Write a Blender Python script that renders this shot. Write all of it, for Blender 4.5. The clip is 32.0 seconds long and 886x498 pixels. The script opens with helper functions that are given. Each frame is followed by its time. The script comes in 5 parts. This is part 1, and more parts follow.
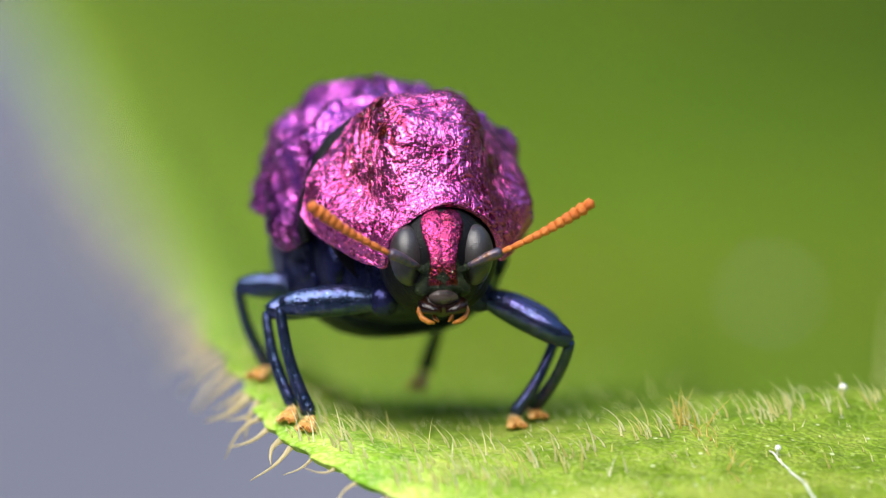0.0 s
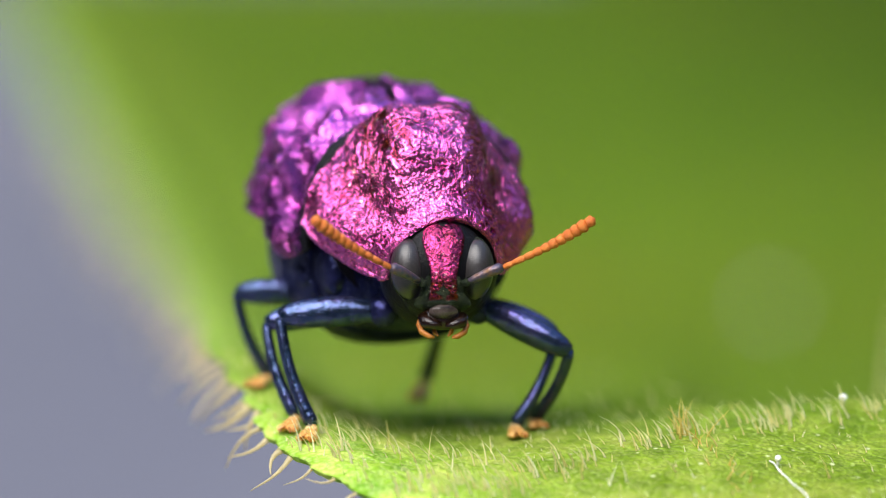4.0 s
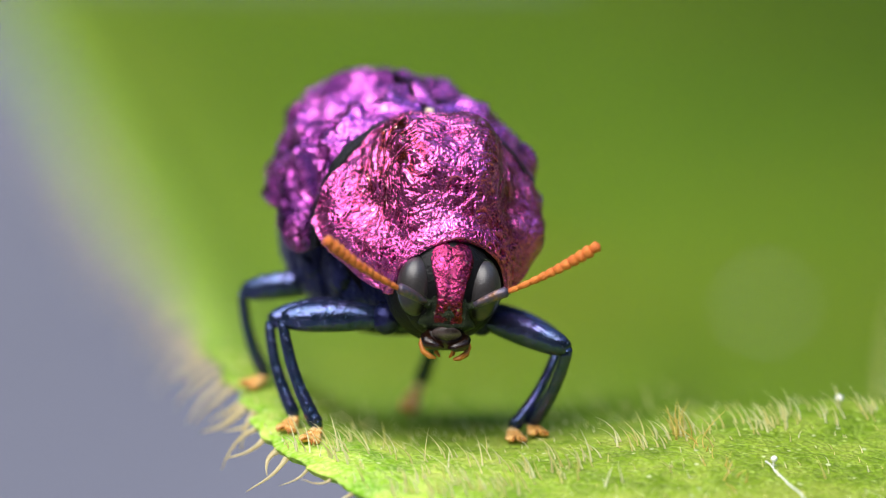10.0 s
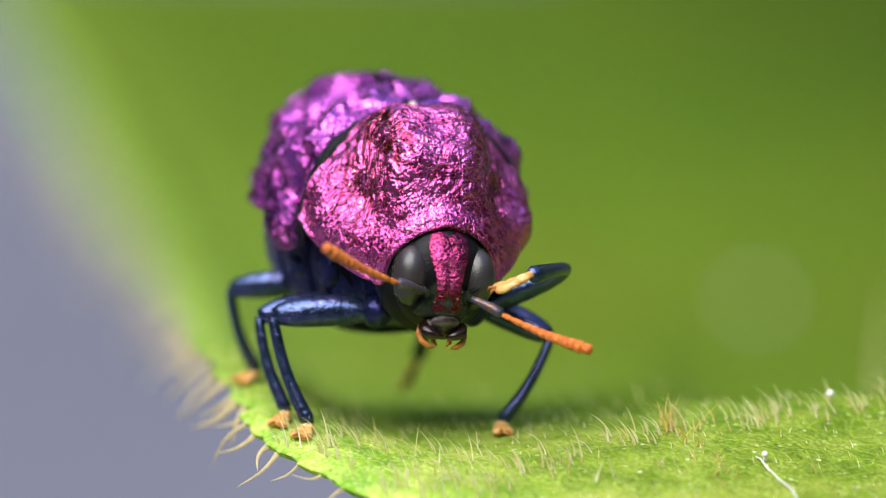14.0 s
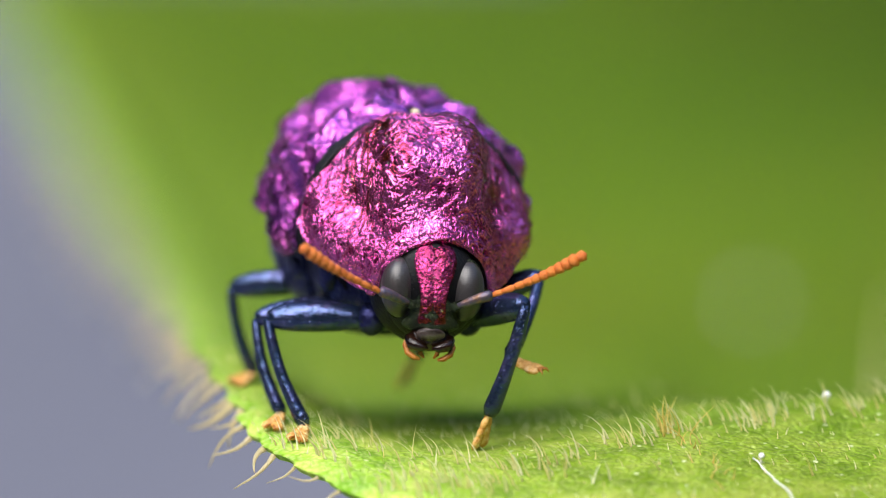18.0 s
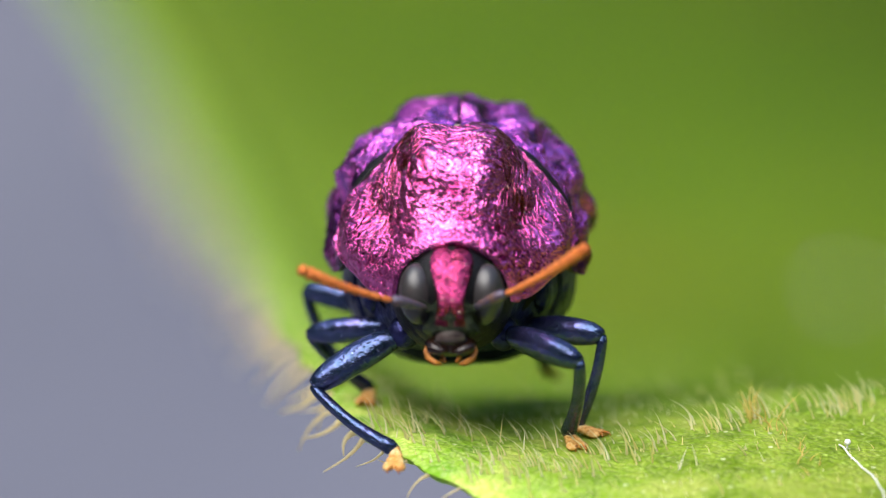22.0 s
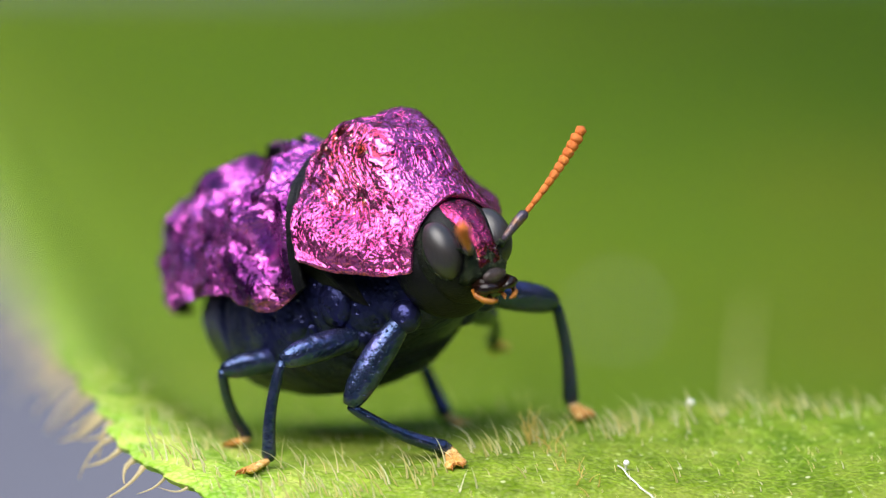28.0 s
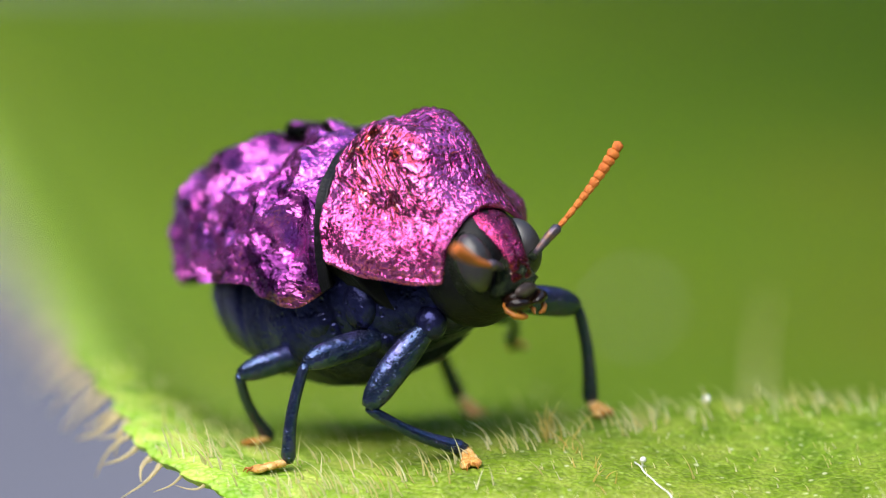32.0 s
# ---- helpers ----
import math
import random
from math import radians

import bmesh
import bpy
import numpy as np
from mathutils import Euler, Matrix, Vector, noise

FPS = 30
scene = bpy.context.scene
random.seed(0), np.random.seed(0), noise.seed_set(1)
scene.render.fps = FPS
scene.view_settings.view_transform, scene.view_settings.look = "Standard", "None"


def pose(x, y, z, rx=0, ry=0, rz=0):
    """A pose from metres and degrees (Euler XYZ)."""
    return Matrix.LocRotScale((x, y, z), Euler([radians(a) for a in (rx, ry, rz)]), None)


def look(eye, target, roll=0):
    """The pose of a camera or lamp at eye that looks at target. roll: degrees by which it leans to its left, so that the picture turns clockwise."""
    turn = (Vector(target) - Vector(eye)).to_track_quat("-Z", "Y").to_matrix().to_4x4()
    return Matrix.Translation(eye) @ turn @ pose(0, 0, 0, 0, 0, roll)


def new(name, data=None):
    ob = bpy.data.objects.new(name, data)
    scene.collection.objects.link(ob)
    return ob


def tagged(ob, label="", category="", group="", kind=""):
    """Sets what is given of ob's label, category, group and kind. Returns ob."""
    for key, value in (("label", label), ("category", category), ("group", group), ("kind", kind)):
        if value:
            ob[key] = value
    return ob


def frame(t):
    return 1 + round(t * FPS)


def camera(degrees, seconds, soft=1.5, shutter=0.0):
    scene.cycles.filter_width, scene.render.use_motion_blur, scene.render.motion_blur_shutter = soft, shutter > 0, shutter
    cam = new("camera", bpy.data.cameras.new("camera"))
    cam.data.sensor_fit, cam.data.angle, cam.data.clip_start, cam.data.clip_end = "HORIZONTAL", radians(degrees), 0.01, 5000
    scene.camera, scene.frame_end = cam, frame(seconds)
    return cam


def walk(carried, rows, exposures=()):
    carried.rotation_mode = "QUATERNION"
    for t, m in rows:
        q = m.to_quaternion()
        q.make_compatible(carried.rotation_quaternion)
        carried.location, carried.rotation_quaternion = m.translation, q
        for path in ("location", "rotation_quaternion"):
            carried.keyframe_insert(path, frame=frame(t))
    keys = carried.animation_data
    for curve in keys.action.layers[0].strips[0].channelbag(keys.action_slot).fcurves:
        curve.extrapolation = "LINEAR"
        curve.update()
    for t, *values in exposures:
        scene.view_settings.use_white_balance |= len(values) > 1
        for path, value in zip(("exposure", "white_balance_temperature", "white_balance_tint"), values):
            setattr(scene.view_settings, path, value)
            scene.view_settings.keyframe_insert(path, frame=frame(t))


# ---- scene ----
# Units: shapes below are given in millimetres and scaled by MM.
MM = 0.001

# ---- camera: a macro lens about 81 mm from the beetle, handheld ----
cam = camera(12.0, 32.0, soft=1.1, shutter=0.5)
cam.data.dof.use_dof = True
cam.data.dof.focus_distance = 80.0 * MM
cam.data.dof.aperture_fstop = 50.0
cam.data.dof.aperture_blades = 0


def cam_pose(back, tilt, roll, yaw):
    """The camera drawn back along its first line of sight, with its tilt, roll and yaw in degrees."""
    d = 81.0 + back
    p = radians(12.0)
    return pose(0, (-2.0 - d * math.cos(p)) * MM, (3.2 + d * math.sin(p)) * MM, tilt, 0, yaw) @ pose(0, 0, 0, 0, 0, roll)


walk(cam, [
    (0, cam_pose(0.00, 78.000, 0.00, 0.000)),
    (0.5, cam_pose(0.00, 78.046, 0.00, 0.000)),
    (1, cam_pose(0.00, 78.061, 0.00, 0.000)),
    (1.5, cam_pose(0.00, 78.092, 0.00, -0.023)),
    (2, cam_pose(0.00, 78.115, 0.00, 0.000)),
    (2.5, cam_pose(0.00, 78.131, 0.00, 0.008)),
    (3, cam_pose(0.00, 78.138, 0.00, 0.000)),
    (3.5, cam_pose(0.00, 78.146, 0.00, 0.000)),
    (5.5, cam_pose(0.00, 78.092, 0.00, 0.015)),
    (6, cam_pose(0.00, 78.138, 0.00, 0.031)),
    (6.5, cam_pose(0.00, 78.154, 0.00, 0.077)),
    (7, cam_pose(0.00, 78.131, 0.00, 0.054)),
    (7.5, cam_pose(0.00, 78.115, 0.00, 0.023)),
    (8, cam_pose(0.00, 78.154, 0.00, 0.015)),
    (8.5, cam_pose(0.00, 78.146, 0.00, -0.046)),
    (9, cam_pose(0.00, 78.131, 0.00, -0.061)),
    (9.5, cam_pose(0.00, 78.138, 0.00, -0.069)),
    (10, cam_pose(0.00, 78.146, 0.00, -0.054)),
    (10.5, cam_pose(0.00, 78.146, 0.00, -0.046)),
    (11, cam_pose(0.00, 78.123, 0.00, -0.077)),
    (11.5, cam_pose(0.00, 78.092, 0.00, -0.123)),
    (12, cam_pose(0.00, 78.077, 0.00, -0.161)),
    (12.5, cam_pose(0.00, 78.077, 0.00, -0.138)),
    (13, cam_pose(0.00, 78.092, 0.00, -0.092)),
    (13.5, cam_pose(0.00, 78.084, 0.00, -0.131)),
    (14, cam_pose(0.00, 78.084, 0.00, -0.184)),
    (14.5, cam_pose(0.00, 78.084, 0.00, -0.246)),
    (16.5, cam_pose(0.00, 78.077, 0.00, -0.207)),
    (17, cam_pose(0.00, 78.069, 0.00, -0.292)),
    (17.5, cam_pose(0.00, 78.092, 0.00, -0.246)),
    (18, cam_pose(0.00, 78.108, 0.00, -0.230)),
    (18.5, cam_pose(0.00, 78.138, 0.00, -0.131)),
    (19, cam_pose(0.00, 78.061, 0.00, -0.207)),
    (19.5, cam_pose(0.00, 77.985, 0.00, -0.115)),
    (20, cam_pose(0.00, 77.954, 0.00, 0.207)),
    (20.5, cam_pose(0.00, 77.954, 0.00, 0.538)),
    (21, cam_pose(0.00, 78.031, 0.00, 0.760)),
    (21.5, cam_pose(0.20, 78.084, 0.00, 0.853)),
    (22, cam_pose(0.60, 77.916, 0.00, 1.006)),
    (22.5, cam_pose(1.10, 77.747, 0.00, 1.121)),
    (23, cam_pose(1.55, 77.462, 0.00, 0.768)),
    (23.5, cam_pose(1.70, 77.240, 0.00, 0.515)),
    (24, cam_pose(1.65, 77.140, 0.00, 0.407)),
    (24.5, cam_pose(1.25, 77.263, 0.00, -0.277)),
    (25, cam_pose(0.95, 77.516, 0.00, -1.206)),
    (25.5, cam_pose(0.78, 77.754, 0.00, -1.636)),
    (27.5, cam_pose(0.80, 78.238, 0.00, -2.135)),
    (28, cam_pose(0.80, 78.261, 0.00, -2.074)),
    (28.5, cam_pose(0.80, 78.284, -0.10, -2.012)),
    (29, cam_pose(0.80, 78.269, -0.20, -1.959)),
    (29.5, cam_pose(0.80, 78.192, -0.30, -1.943)),
    (30, cam_pose(0.80, 78.169, -0.40, -1.874)),
    (30.5, cam_pose(0.80, 78.169, -0.40, -1.805)),
    (31, cam_pose(0.80, 78.223, -0.40, -1.759)),
    (31.5, cam_pose(0.80, 78.238, -0.30, -1.759)),
    (32, cam_pose(0.80, 78.223, -0.20, -1.851)),
])

# ---- daylight ----
world = bpy.data.worlds.new("world")
scene.world = world
world.use_nodes = True
wn = world.node_tree.nodes
wl = world.node_tree.links
sky = wn.new("ShaderNodeTexSky")
sky.sky_type = "NISHITA"
sky.sun_disc = False
sky.sun_elevation = radians(54)
sky.sun_rotation = radians(216)
wl.new(sky.outputs[0], wn["Background"].inputs[0])
wn["Background"].inputs[1].default_value = 0.15
sun = new("sun", bpy.data.lights.new("sun", "SUN"))
sun.data.energy = 2.6
sun.data.angle = radians(64)
sun.data.color = (1.0, 0.95, 0.88)
sun.matrix_world = look((-0.55, -0.75, 1.30), (0, 0, 0))
scene.view_settings.exposure = 1.20


# ---- materials ----
def nodes_of(name):
    m = bpy.data.materials.new(name)
    m.use_nodes = True
    return m, m.node_tree.nodes, m.node_tree.links, m.node_tree.nodes["Principled BSDF"]


def tex(n, l, kind, scale, detail=3.0, coord="Object", **more):
    """A texture in the object's space; scale is in cells per millimetre."""
    c = n.new("ShaderNodeTexCoord")
    t = n.new(kind)
    t.inputs["Scale"].default_value = scale / MM
    if "Detail" in t.inputs:
        t.inputs["Detail"].default_value = 0.0 if kind == "ShaderNodeTexVoronoi" else detail
    for key, value in more.items():
        t.inputs[key].default_value = value
    l.new(c.outputs[coord], t.inputs["Vector"])
    return t


def ramp(n, l, src, stops):
    r = n.new("ShaderNodeValToRGB")
    e = r.color_ramp.elements
    while len(e) < len(stops):
        e.new(0.5)
    for el, (p, c) in zip(e, stops):
        el.position = p
        el.color = (*c, 1.0)
    l.new(src, r.inputs[0])
    return r.outputs[0]


def mix(n, l, fac, a, b, kind="MIX"):
    x = n.new("ShaderNodeMix")
    x.data_type = "RGBA"
    x.blend_type = kind
    for i, v in ((0, fac), (6, a), (7, b)):
        if hasattr(v, "links"):
            l.new(v, x.inputs[i])
        else:
            x.inputs[i].default_value = v
    return x.outputs[2]


def bump(n, l, p, height, depth, strength=1.0, normal=None):
    b = n.new("ShaderNodeBump")
    b.inputs["Strength"].default_value = strength
    b.inputs["Distance"].default_value = depth * MM
    l.new(height, b.inputs["Height"])
    if normal is not None:
        l.new(normal, b.inputs["Normal"])
    l.new(b.outputs[0], p.inputs["Normal"])
    return b.outputs[0]


def grey(n, l, src, lo, hi):
    r = n.new("ShaderNodeMapRange")
    l.new(src, r.inputs[0])
    r.inputs[3].default_value = lo
    r.inputs[4].default_value = hi
    return r.outputs[0]


def shell_material(name, bright, deep, rust, wavy, pits, dark, rough, blotch=False, speck=0.6):
    """Beetle shell: metallic cuticle, combed along the mesh's flow attribute, punctured, with rusty zones."""
    m, n, l, p = nodes_of(name)
    big = tex(n, l, "ShaderNodeTexNoise", 1.1, 4)
    mid = tex(n, l, "ShaderNodeTexNoise", 4.5, 5)
    micro = tex(n, l, "ShaderNodeTexNoise", 15.0, 3)
    flow = n.new("ShaderNodeAttribute")
    flow.attribute_name = "flow"
    comb = n.new("ShaderNodeTexNoise")
    comb.inputs["Scale"].default_value = 1.0
    comb.inputs["Detail"].default_value = 3
    comb.inputs["Distortion"].default_value = 0.8
    l.new(flow.outputs["Vector"], comb.inputs["Vector"])
    zone = n.new("ShaderNodeAttribute")
    zone.attribute_name = "rust"
    tone = ramp(n, l, comb.outputs[0], [(0.34, deep), (0.50, bright)])
    tone = mix(n, l, 0.4, tone, ramp(n, l, big.outputs[0], [(0.40, deep), (0.58, bright)]))
    if blotch:
        # bluish stains, and dark blotches painting in the shade of creases
        spread = tex(n, l, "ShaderNodeTexNoise", 1.3, 5)
        tone = mix(n, l, ramp(n, l, spread.outputs[0], [(0.55, (0, 0, 0)), (0.66, (0.6, 0.6, 0.6))]), tone, (0.17, 0.06, 0.46, 1))
        tone = mix(n, l, ramp(n, l, spread.outputs[0], [(0.42, (0.9, 0.9, 0.9)), (0.49, (0, 0, 0))]), tone, (*dark, 1))
    fleck = ramp(n, l, comb.outputs[0], [(0.38, (1, 1, 1)), (0.60, (0.08, 0.08, 0.08))])
    tone = mix(n, l, mix(n, l, 1.0, zone.outputs["Fac"], fleck, "MULTIPLY"), tone, (*rust, 1))
    # punctures, denser in patches; the shade in their hollows is put into the colour
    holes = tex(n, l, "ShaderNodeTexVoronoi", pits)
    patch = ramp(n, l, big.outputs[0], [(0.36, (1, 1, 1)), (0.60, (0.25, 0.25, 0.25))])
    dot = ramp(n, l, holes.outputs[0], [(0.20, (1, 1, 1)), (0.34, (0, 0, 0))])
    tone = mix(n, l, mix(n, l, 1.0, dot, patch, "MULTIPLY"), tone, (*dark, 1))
    # stray pale and golden specks: painted sparkle on the shield, bristles on the brow
    pts = tex(n, l, "ShaderNodeTexVoronoi", 5.5)
    sparkle_dot = ramp(n, l, pts.outputs[0], [(0.14, (speck, speck, speck)), (0.19, (0, 0, 0))])
    tone = mix(n, l, mix(n, l, 1.0, sparkle_dot, zone.outputs["Fac"], "MULTIPLY"), tone, (0.95, 0.78, 0.62, 1))
    l.new(tone, p.inputs["Base Color"])
    p.inputs["Metallic"].default_value = 0.94
    l.new(grey(n, l, mid.outputs[0], *rough), p.inputs["Roughness"])
    a = bump(n, l, p, comb.outputs[0], wavy)
    a = bump(n, l, p, ramp(n, l, holes.outputs[0], [(0.10, (0, 0, 0)), (0.45, (1, 1, 1))]), 0.12 / pits, 0.8, a)
    a = bump(n, l, p, mid.outputs[0], 0.03, 0.7, a)
    bump(n, l, p, micro.outputs[0], 0.014, 0.8, a)
    return m


def plain_material(name, colours, scale, rough, metal=0.0, depth=0.0, detail=4.0, dots=0.0, pale=None):
    """A surface with two scales of mottling and fine relief; dots: pits per millimetre."""
    m, n, l, p = nodes_of(name)
    a = tex(n, l, "ShaderNodeTexNoise", scale, detail)
    b = tex(n, l, "ShaderNodeTexNoise", scale * 6, 3)
    step = 0.4 / max(1, len(colours) - 1)
    c = ramp(n, l, a.outputs[0], [(0.3 + step * i, v) for i, v in enumerate(colours)])
    c2 = mix(n, l, 0.25, c, ramp(n, l, b.outputs[0], [(0.35, tuple(0.6 * v for v in colours[0])), (0.65, colours[-1])]))
    l.new(c2, p.inputs["Base Color"])
    p.inputs["Metallic"].default_value = metal
    l.new(grey(n, l, b.outputs[0], rough * 0.8, min(1, rough * 1.25)), p.inputs["Roughness"])
    nrm = None
    if depth:
        nrm = bump(n, l, p, b.outputs[0], depth)
    if dots:
        v = tex(n, l, "ShaderNodeTexVoronoi", dots)
        h = ramp(n, l, v.outputs[0], [(0.12, (0, 0, 0)), (0.3, (1, 1, 1))])
        bump(n, l, p, h, 0.03, 0.8, nrm)
        if pale:
            w = tex(n, l, "ShaderNodeTexVoronoi", dots * 0.75)
            k = ramp(n, l, w.outputs[0], [(0.08, (0.45, 0.45, 0.45)), (0.15, (0, 0, 0))])
            l.new(mix(n, l, k, c2, (*pale, 1)), p.inputs["Base Color"])
    return m


MAGENTA = shell_material("magenta_cuticle", (0.90, 0.19, 0.55), (0.34, 0.016, 0.13), (0.20, 0.026, 0.014), 0.075, 9.5, (0.08, 0.006, 0.03), (0.15, 0.27), speck=0.55)
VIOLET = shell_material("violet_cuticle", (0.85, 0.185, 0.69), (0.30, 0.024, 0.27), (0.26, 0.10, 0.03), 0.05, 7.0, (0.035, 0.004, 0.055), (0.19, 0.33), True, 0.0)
FRONS = shell_material("frons_cuticle", (0.50, 0.055, 0.20), (0.10, 0.006, 0.03), (0.16, 0.03, 0.010), 0.03, 10.0, (0.02, 0.003, 0.008), (0.20, 0.32))
NAVY = plain_material("navy_cuticle", [(0.007, 0.009, 0.026), (0.016, 0.022, 0.075), (0.04, 0.042, 0.16)], 1.5, 0.3, 0.75, 0.03, dots=5)
LEGBLUE = plain_material("leg_cuticle", [(0.011, 0.024, 0.048), (0.034, 0.072, 0.15), (0.13, 0.11, 0.31)], 1.1, 0.22, 0.8, 0.03, dots=13, pale=(0.45, 0.48, 0.56))
BLACK = plain_material("black_cuticle", [(0.003, 0.003, 0.004), (0.009, 0.009, 0.010)], 4, 0.38, 0.1, 0.02)
BRONZE = plain_material("bronze_cuticle", [(0.004, 0.006, 0.006), (0.013, 0.026, 0.017), (0.09, 0.11, 0.05)], 9, 0.22, 0.7, 0.07, dots=12, pale=(0.75, 0.74, 0.55))
TEMPLE = plain_material("temple_cuticle", [(0.004, 0.005, 0.005), (0.010, 0.014, 0.010), (0.03, 0.034, 0.02)], 5, 0.28, 0.6, 0.03, dots=14)
LABRUM = plain_material("labrum_cuticle", [(0.045, 0.03, 0.025), (0.12, 0.09, 0.08)], 4, 0.13, 0.0, 0.01)
JAW = plain_material("jaw_cuticle", [(0.004, 0.002, 0.002), (0.022, 0.008, 0.004)], 5, 0.15, 0.0, 0.01)
AMBER = plain_material("amber_cuticle", [(0.28, 0.08, 0.012), (0.55, 0.21, 0.03)], 5, 0.25, 0.0, 0.02)
ANTENNA = plain_material("antenna_orange", [(0.58, 0.12, 0.015), (0.86, 0.26, 0.04)], 8, 0.5, 0.0, 0.03)
SCAPE = plain_material("scape_blue", [(0.02, 0.025, 0.06), (0.07, 0.08, 0.14), (0.30, 0.14, 0.03)], 2.5, 0.35, 0.5, 0.02)
TARSUS = plain_material("tarsus_straw", [(0.52, 0.17, 0.02), (0.80, 0.40, 0.08), (0.95, 0.74, 0.36)], 6, 0.22, 0.0, 0.03)
IVORY = plain_material("scutellum_ivory", [(0.55, 0.45, 0.25), (0.80, 0.72, 0.5)], 6, 0.35, 0.0, 0.02)
WING = plain_material("wing_membrane", [(0.016, 0.013, 0.011), (0.06, 0.048, 0.040)], 1.2, 0.42, 0.0, 0.05)


def eye_material():
    m, n, l, p = nodes_of("eye_facets")
    v = tex(n, l, "ShaderNodeTexVoronoi", 26.0, Randomness=0.15)
    c = ramp(n, l, v.outputs[0], [(0.15, (0.045, 0.041, 0.041)), (0.5, (0.026, 0.023, 0.023))])
    l.new(c, p.inputs["Base Color"])
    p.inputs["Roughness"].default_value = 0.32
    p.inputs["Coat Weight"].default_value = 0.3
    p.inputs["Coat Roughness"].default_value = 0.45
    h = ramp(n, l, v.outputs[0], [(0.0, (1, 1, 1)), (0.6, (0, 0, 0))])
    bump(n, l, p, h, 0.004, 0.6)
    return m


LEGBLUE.node_tree.nodes["Principled BSDF"].inputs["Specular IOR Level"].default_value = 0.9
BLACK.node_tree.nodes["Principled BSDF"].inputs["Specular IOR Level"].default_value = 0.2
EYE = eye_material()


def leaf_material():
    m, n, l, p = nodes_of("leaf_blade")
    broad = tex(n, l, "ShaderNodeTexNoise", 0.045, 3)
    mid = tex(n, l, "ShaderNodeTexNoise", 1.1, 6)
    cell = tex(n, l, "ShaderNodeTexVoronoi", 2.6)
    cell.feature = "DISTANCE_TO_EDGE"
    grain = tex(n, l, "ShaderNodeTexVoronoi", 9.0)
    c = ramp(n, l, mid.outputs[0], [(0.34, (0.076, 0.155, 0.004)), (0.5, (0.138, 0.250, 0.008)), (0.66, (0.225, 0.345, 0.022))])
    b = ramp(n, l, broad.outputs[0], [(0.36, (0.062, 0.128, 0.003)), (0.5, (0.098, 0.155, 0.005)), (0.62, (0.20, 0.150, 0.012))])
    c = mix(n, l, 0.5, c, b)
    veins = ramp(n, l, cell.outputs[0], [(0.0, (0.30, 0.42, 0.06)), (0.10, (0, 0, 0))])
    c = mix(n, l, 0.3, c, veins, "ADD")
    # pale dots, with small reflections of the blade painted in
    spots = tex(n, l, "ShaderNodeTexVoronoi", 3.4)
    c = mix(n, l, ramp(n, l, spots.outputs[0], [(0.12, (0.5, 0.5, 0.5)), (0.22, (0, 0, 0))]), c, (0.62, 0.72, 0.22, 1))
    # paler, yellower blade along the margin; the near blade's sunlit brightness is coloured in too
    at = n.new("ShaderNodeAttribute")
    at.attribute_name = "margin"
    lime = ramp(n, l, mid.outputs[0], [(0.36, (0.15, 0.40, 0.018)), (0.5, (0.42, 0.70, 0.06)), (0.64, (0.76, 0.88, 0.18))])
    lime = mix(n, l, 0.35, lime, ramp(n, l, grain.outputs[0], [(0.25, (0.88, 0.94, 0.40)), (0.7, (0.30, 0.56, 0.04))]))
    c = mix(n, l, at.outputs["Fac"], c, lime)
    # bright flecks paint the blade's glossy specks into the colour
    fleck = tex(n, l, "ShaderNodeTexVoronoi", 2.3)
    c = mix(n, l, ramp(n, l, fleck.outputs[0], [(0.08, (0.6, 0.6, 0.6)), (0.14, (0, 0, 0))]), c, (0.88, 0.92, 0.55, 1))
    # darker green away from the margin and towards the far end
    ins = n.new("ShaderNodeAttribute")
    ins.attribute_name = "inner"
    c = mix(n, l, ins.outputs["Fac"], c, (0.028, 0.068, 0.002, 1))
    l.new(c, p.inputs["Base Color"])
    p.inputs["Roughness"].default_value = 0.6
    p.inputs["Specular IOR Level"].default_value = 0.08
    p.inputs["Subsurface Weight"].default_value = 0.0
    p.inputs["Transmission Weight"].default_value = 0.0
    h = mix(n, l, 0.5, cell.outputs[0], grain.outputs[0])
    bump(n, l, p, h, 0.13, 0.9)
    tr = n.new("ShaderNodeBsdfTranslucent")
    l.new(c, tr.inputs[0])
    ms = n.new("ShaderNodeMixShader")
    ms.inputs[0].default_value = 0.25
    l.new(p.outputs[0], ms.inputs[1])
    l.new(tr.outputs[0], ms.inputs[2])
    l.new(ms.outputs[0], n["Material Output"].inputs[0])
    return m


LEAF = leaf_material()


def hair_material(name, a, b):
    m, n, l, p = nodes_of(name)
    i = n.new("ShaderNodeNewGeometry")
    c = ramp(n, l, i.outputs["Random Per Island"], [(0.0, a), (1.0, b)])
    l.new(c, p.inputs["Base Color"])
    p.inputs["Roughness"].default_value = 0.3
    tr = n.new("ShaderNodeBsdfTranslucent")
    l.new(c, tr.inputs[0])
    ms = n.new("ShaderNodeMixShader")
    ms.inputs[0].default_value = 0.62
    l.new(p.outputs[0], ms.inputs[1])
    l.new(tr.outputs[0], ms.inputs[2])
    l.new(ms.outputs[0], n["Material Output"].inputs[0])
    return m


HAIR = hair_material("leaf_hair", (0.88, 0.82, 0.36), (0.99, 0.97, 0.72))
EDGEHAIR = hair_material("margin_hair", (0.80, 0.66, 0.34), (0.97, 0.91, 0.62))
DRYHAIR = hair_material("dry_hair", (0.72, 0.55, 0.12), (0.95, 0.86, 0.36))
DROP = plain_material("sap_bead", [(0.80, 0.80, 0.72), (0.92, 0.92, 0.86)], 3, 0.1)


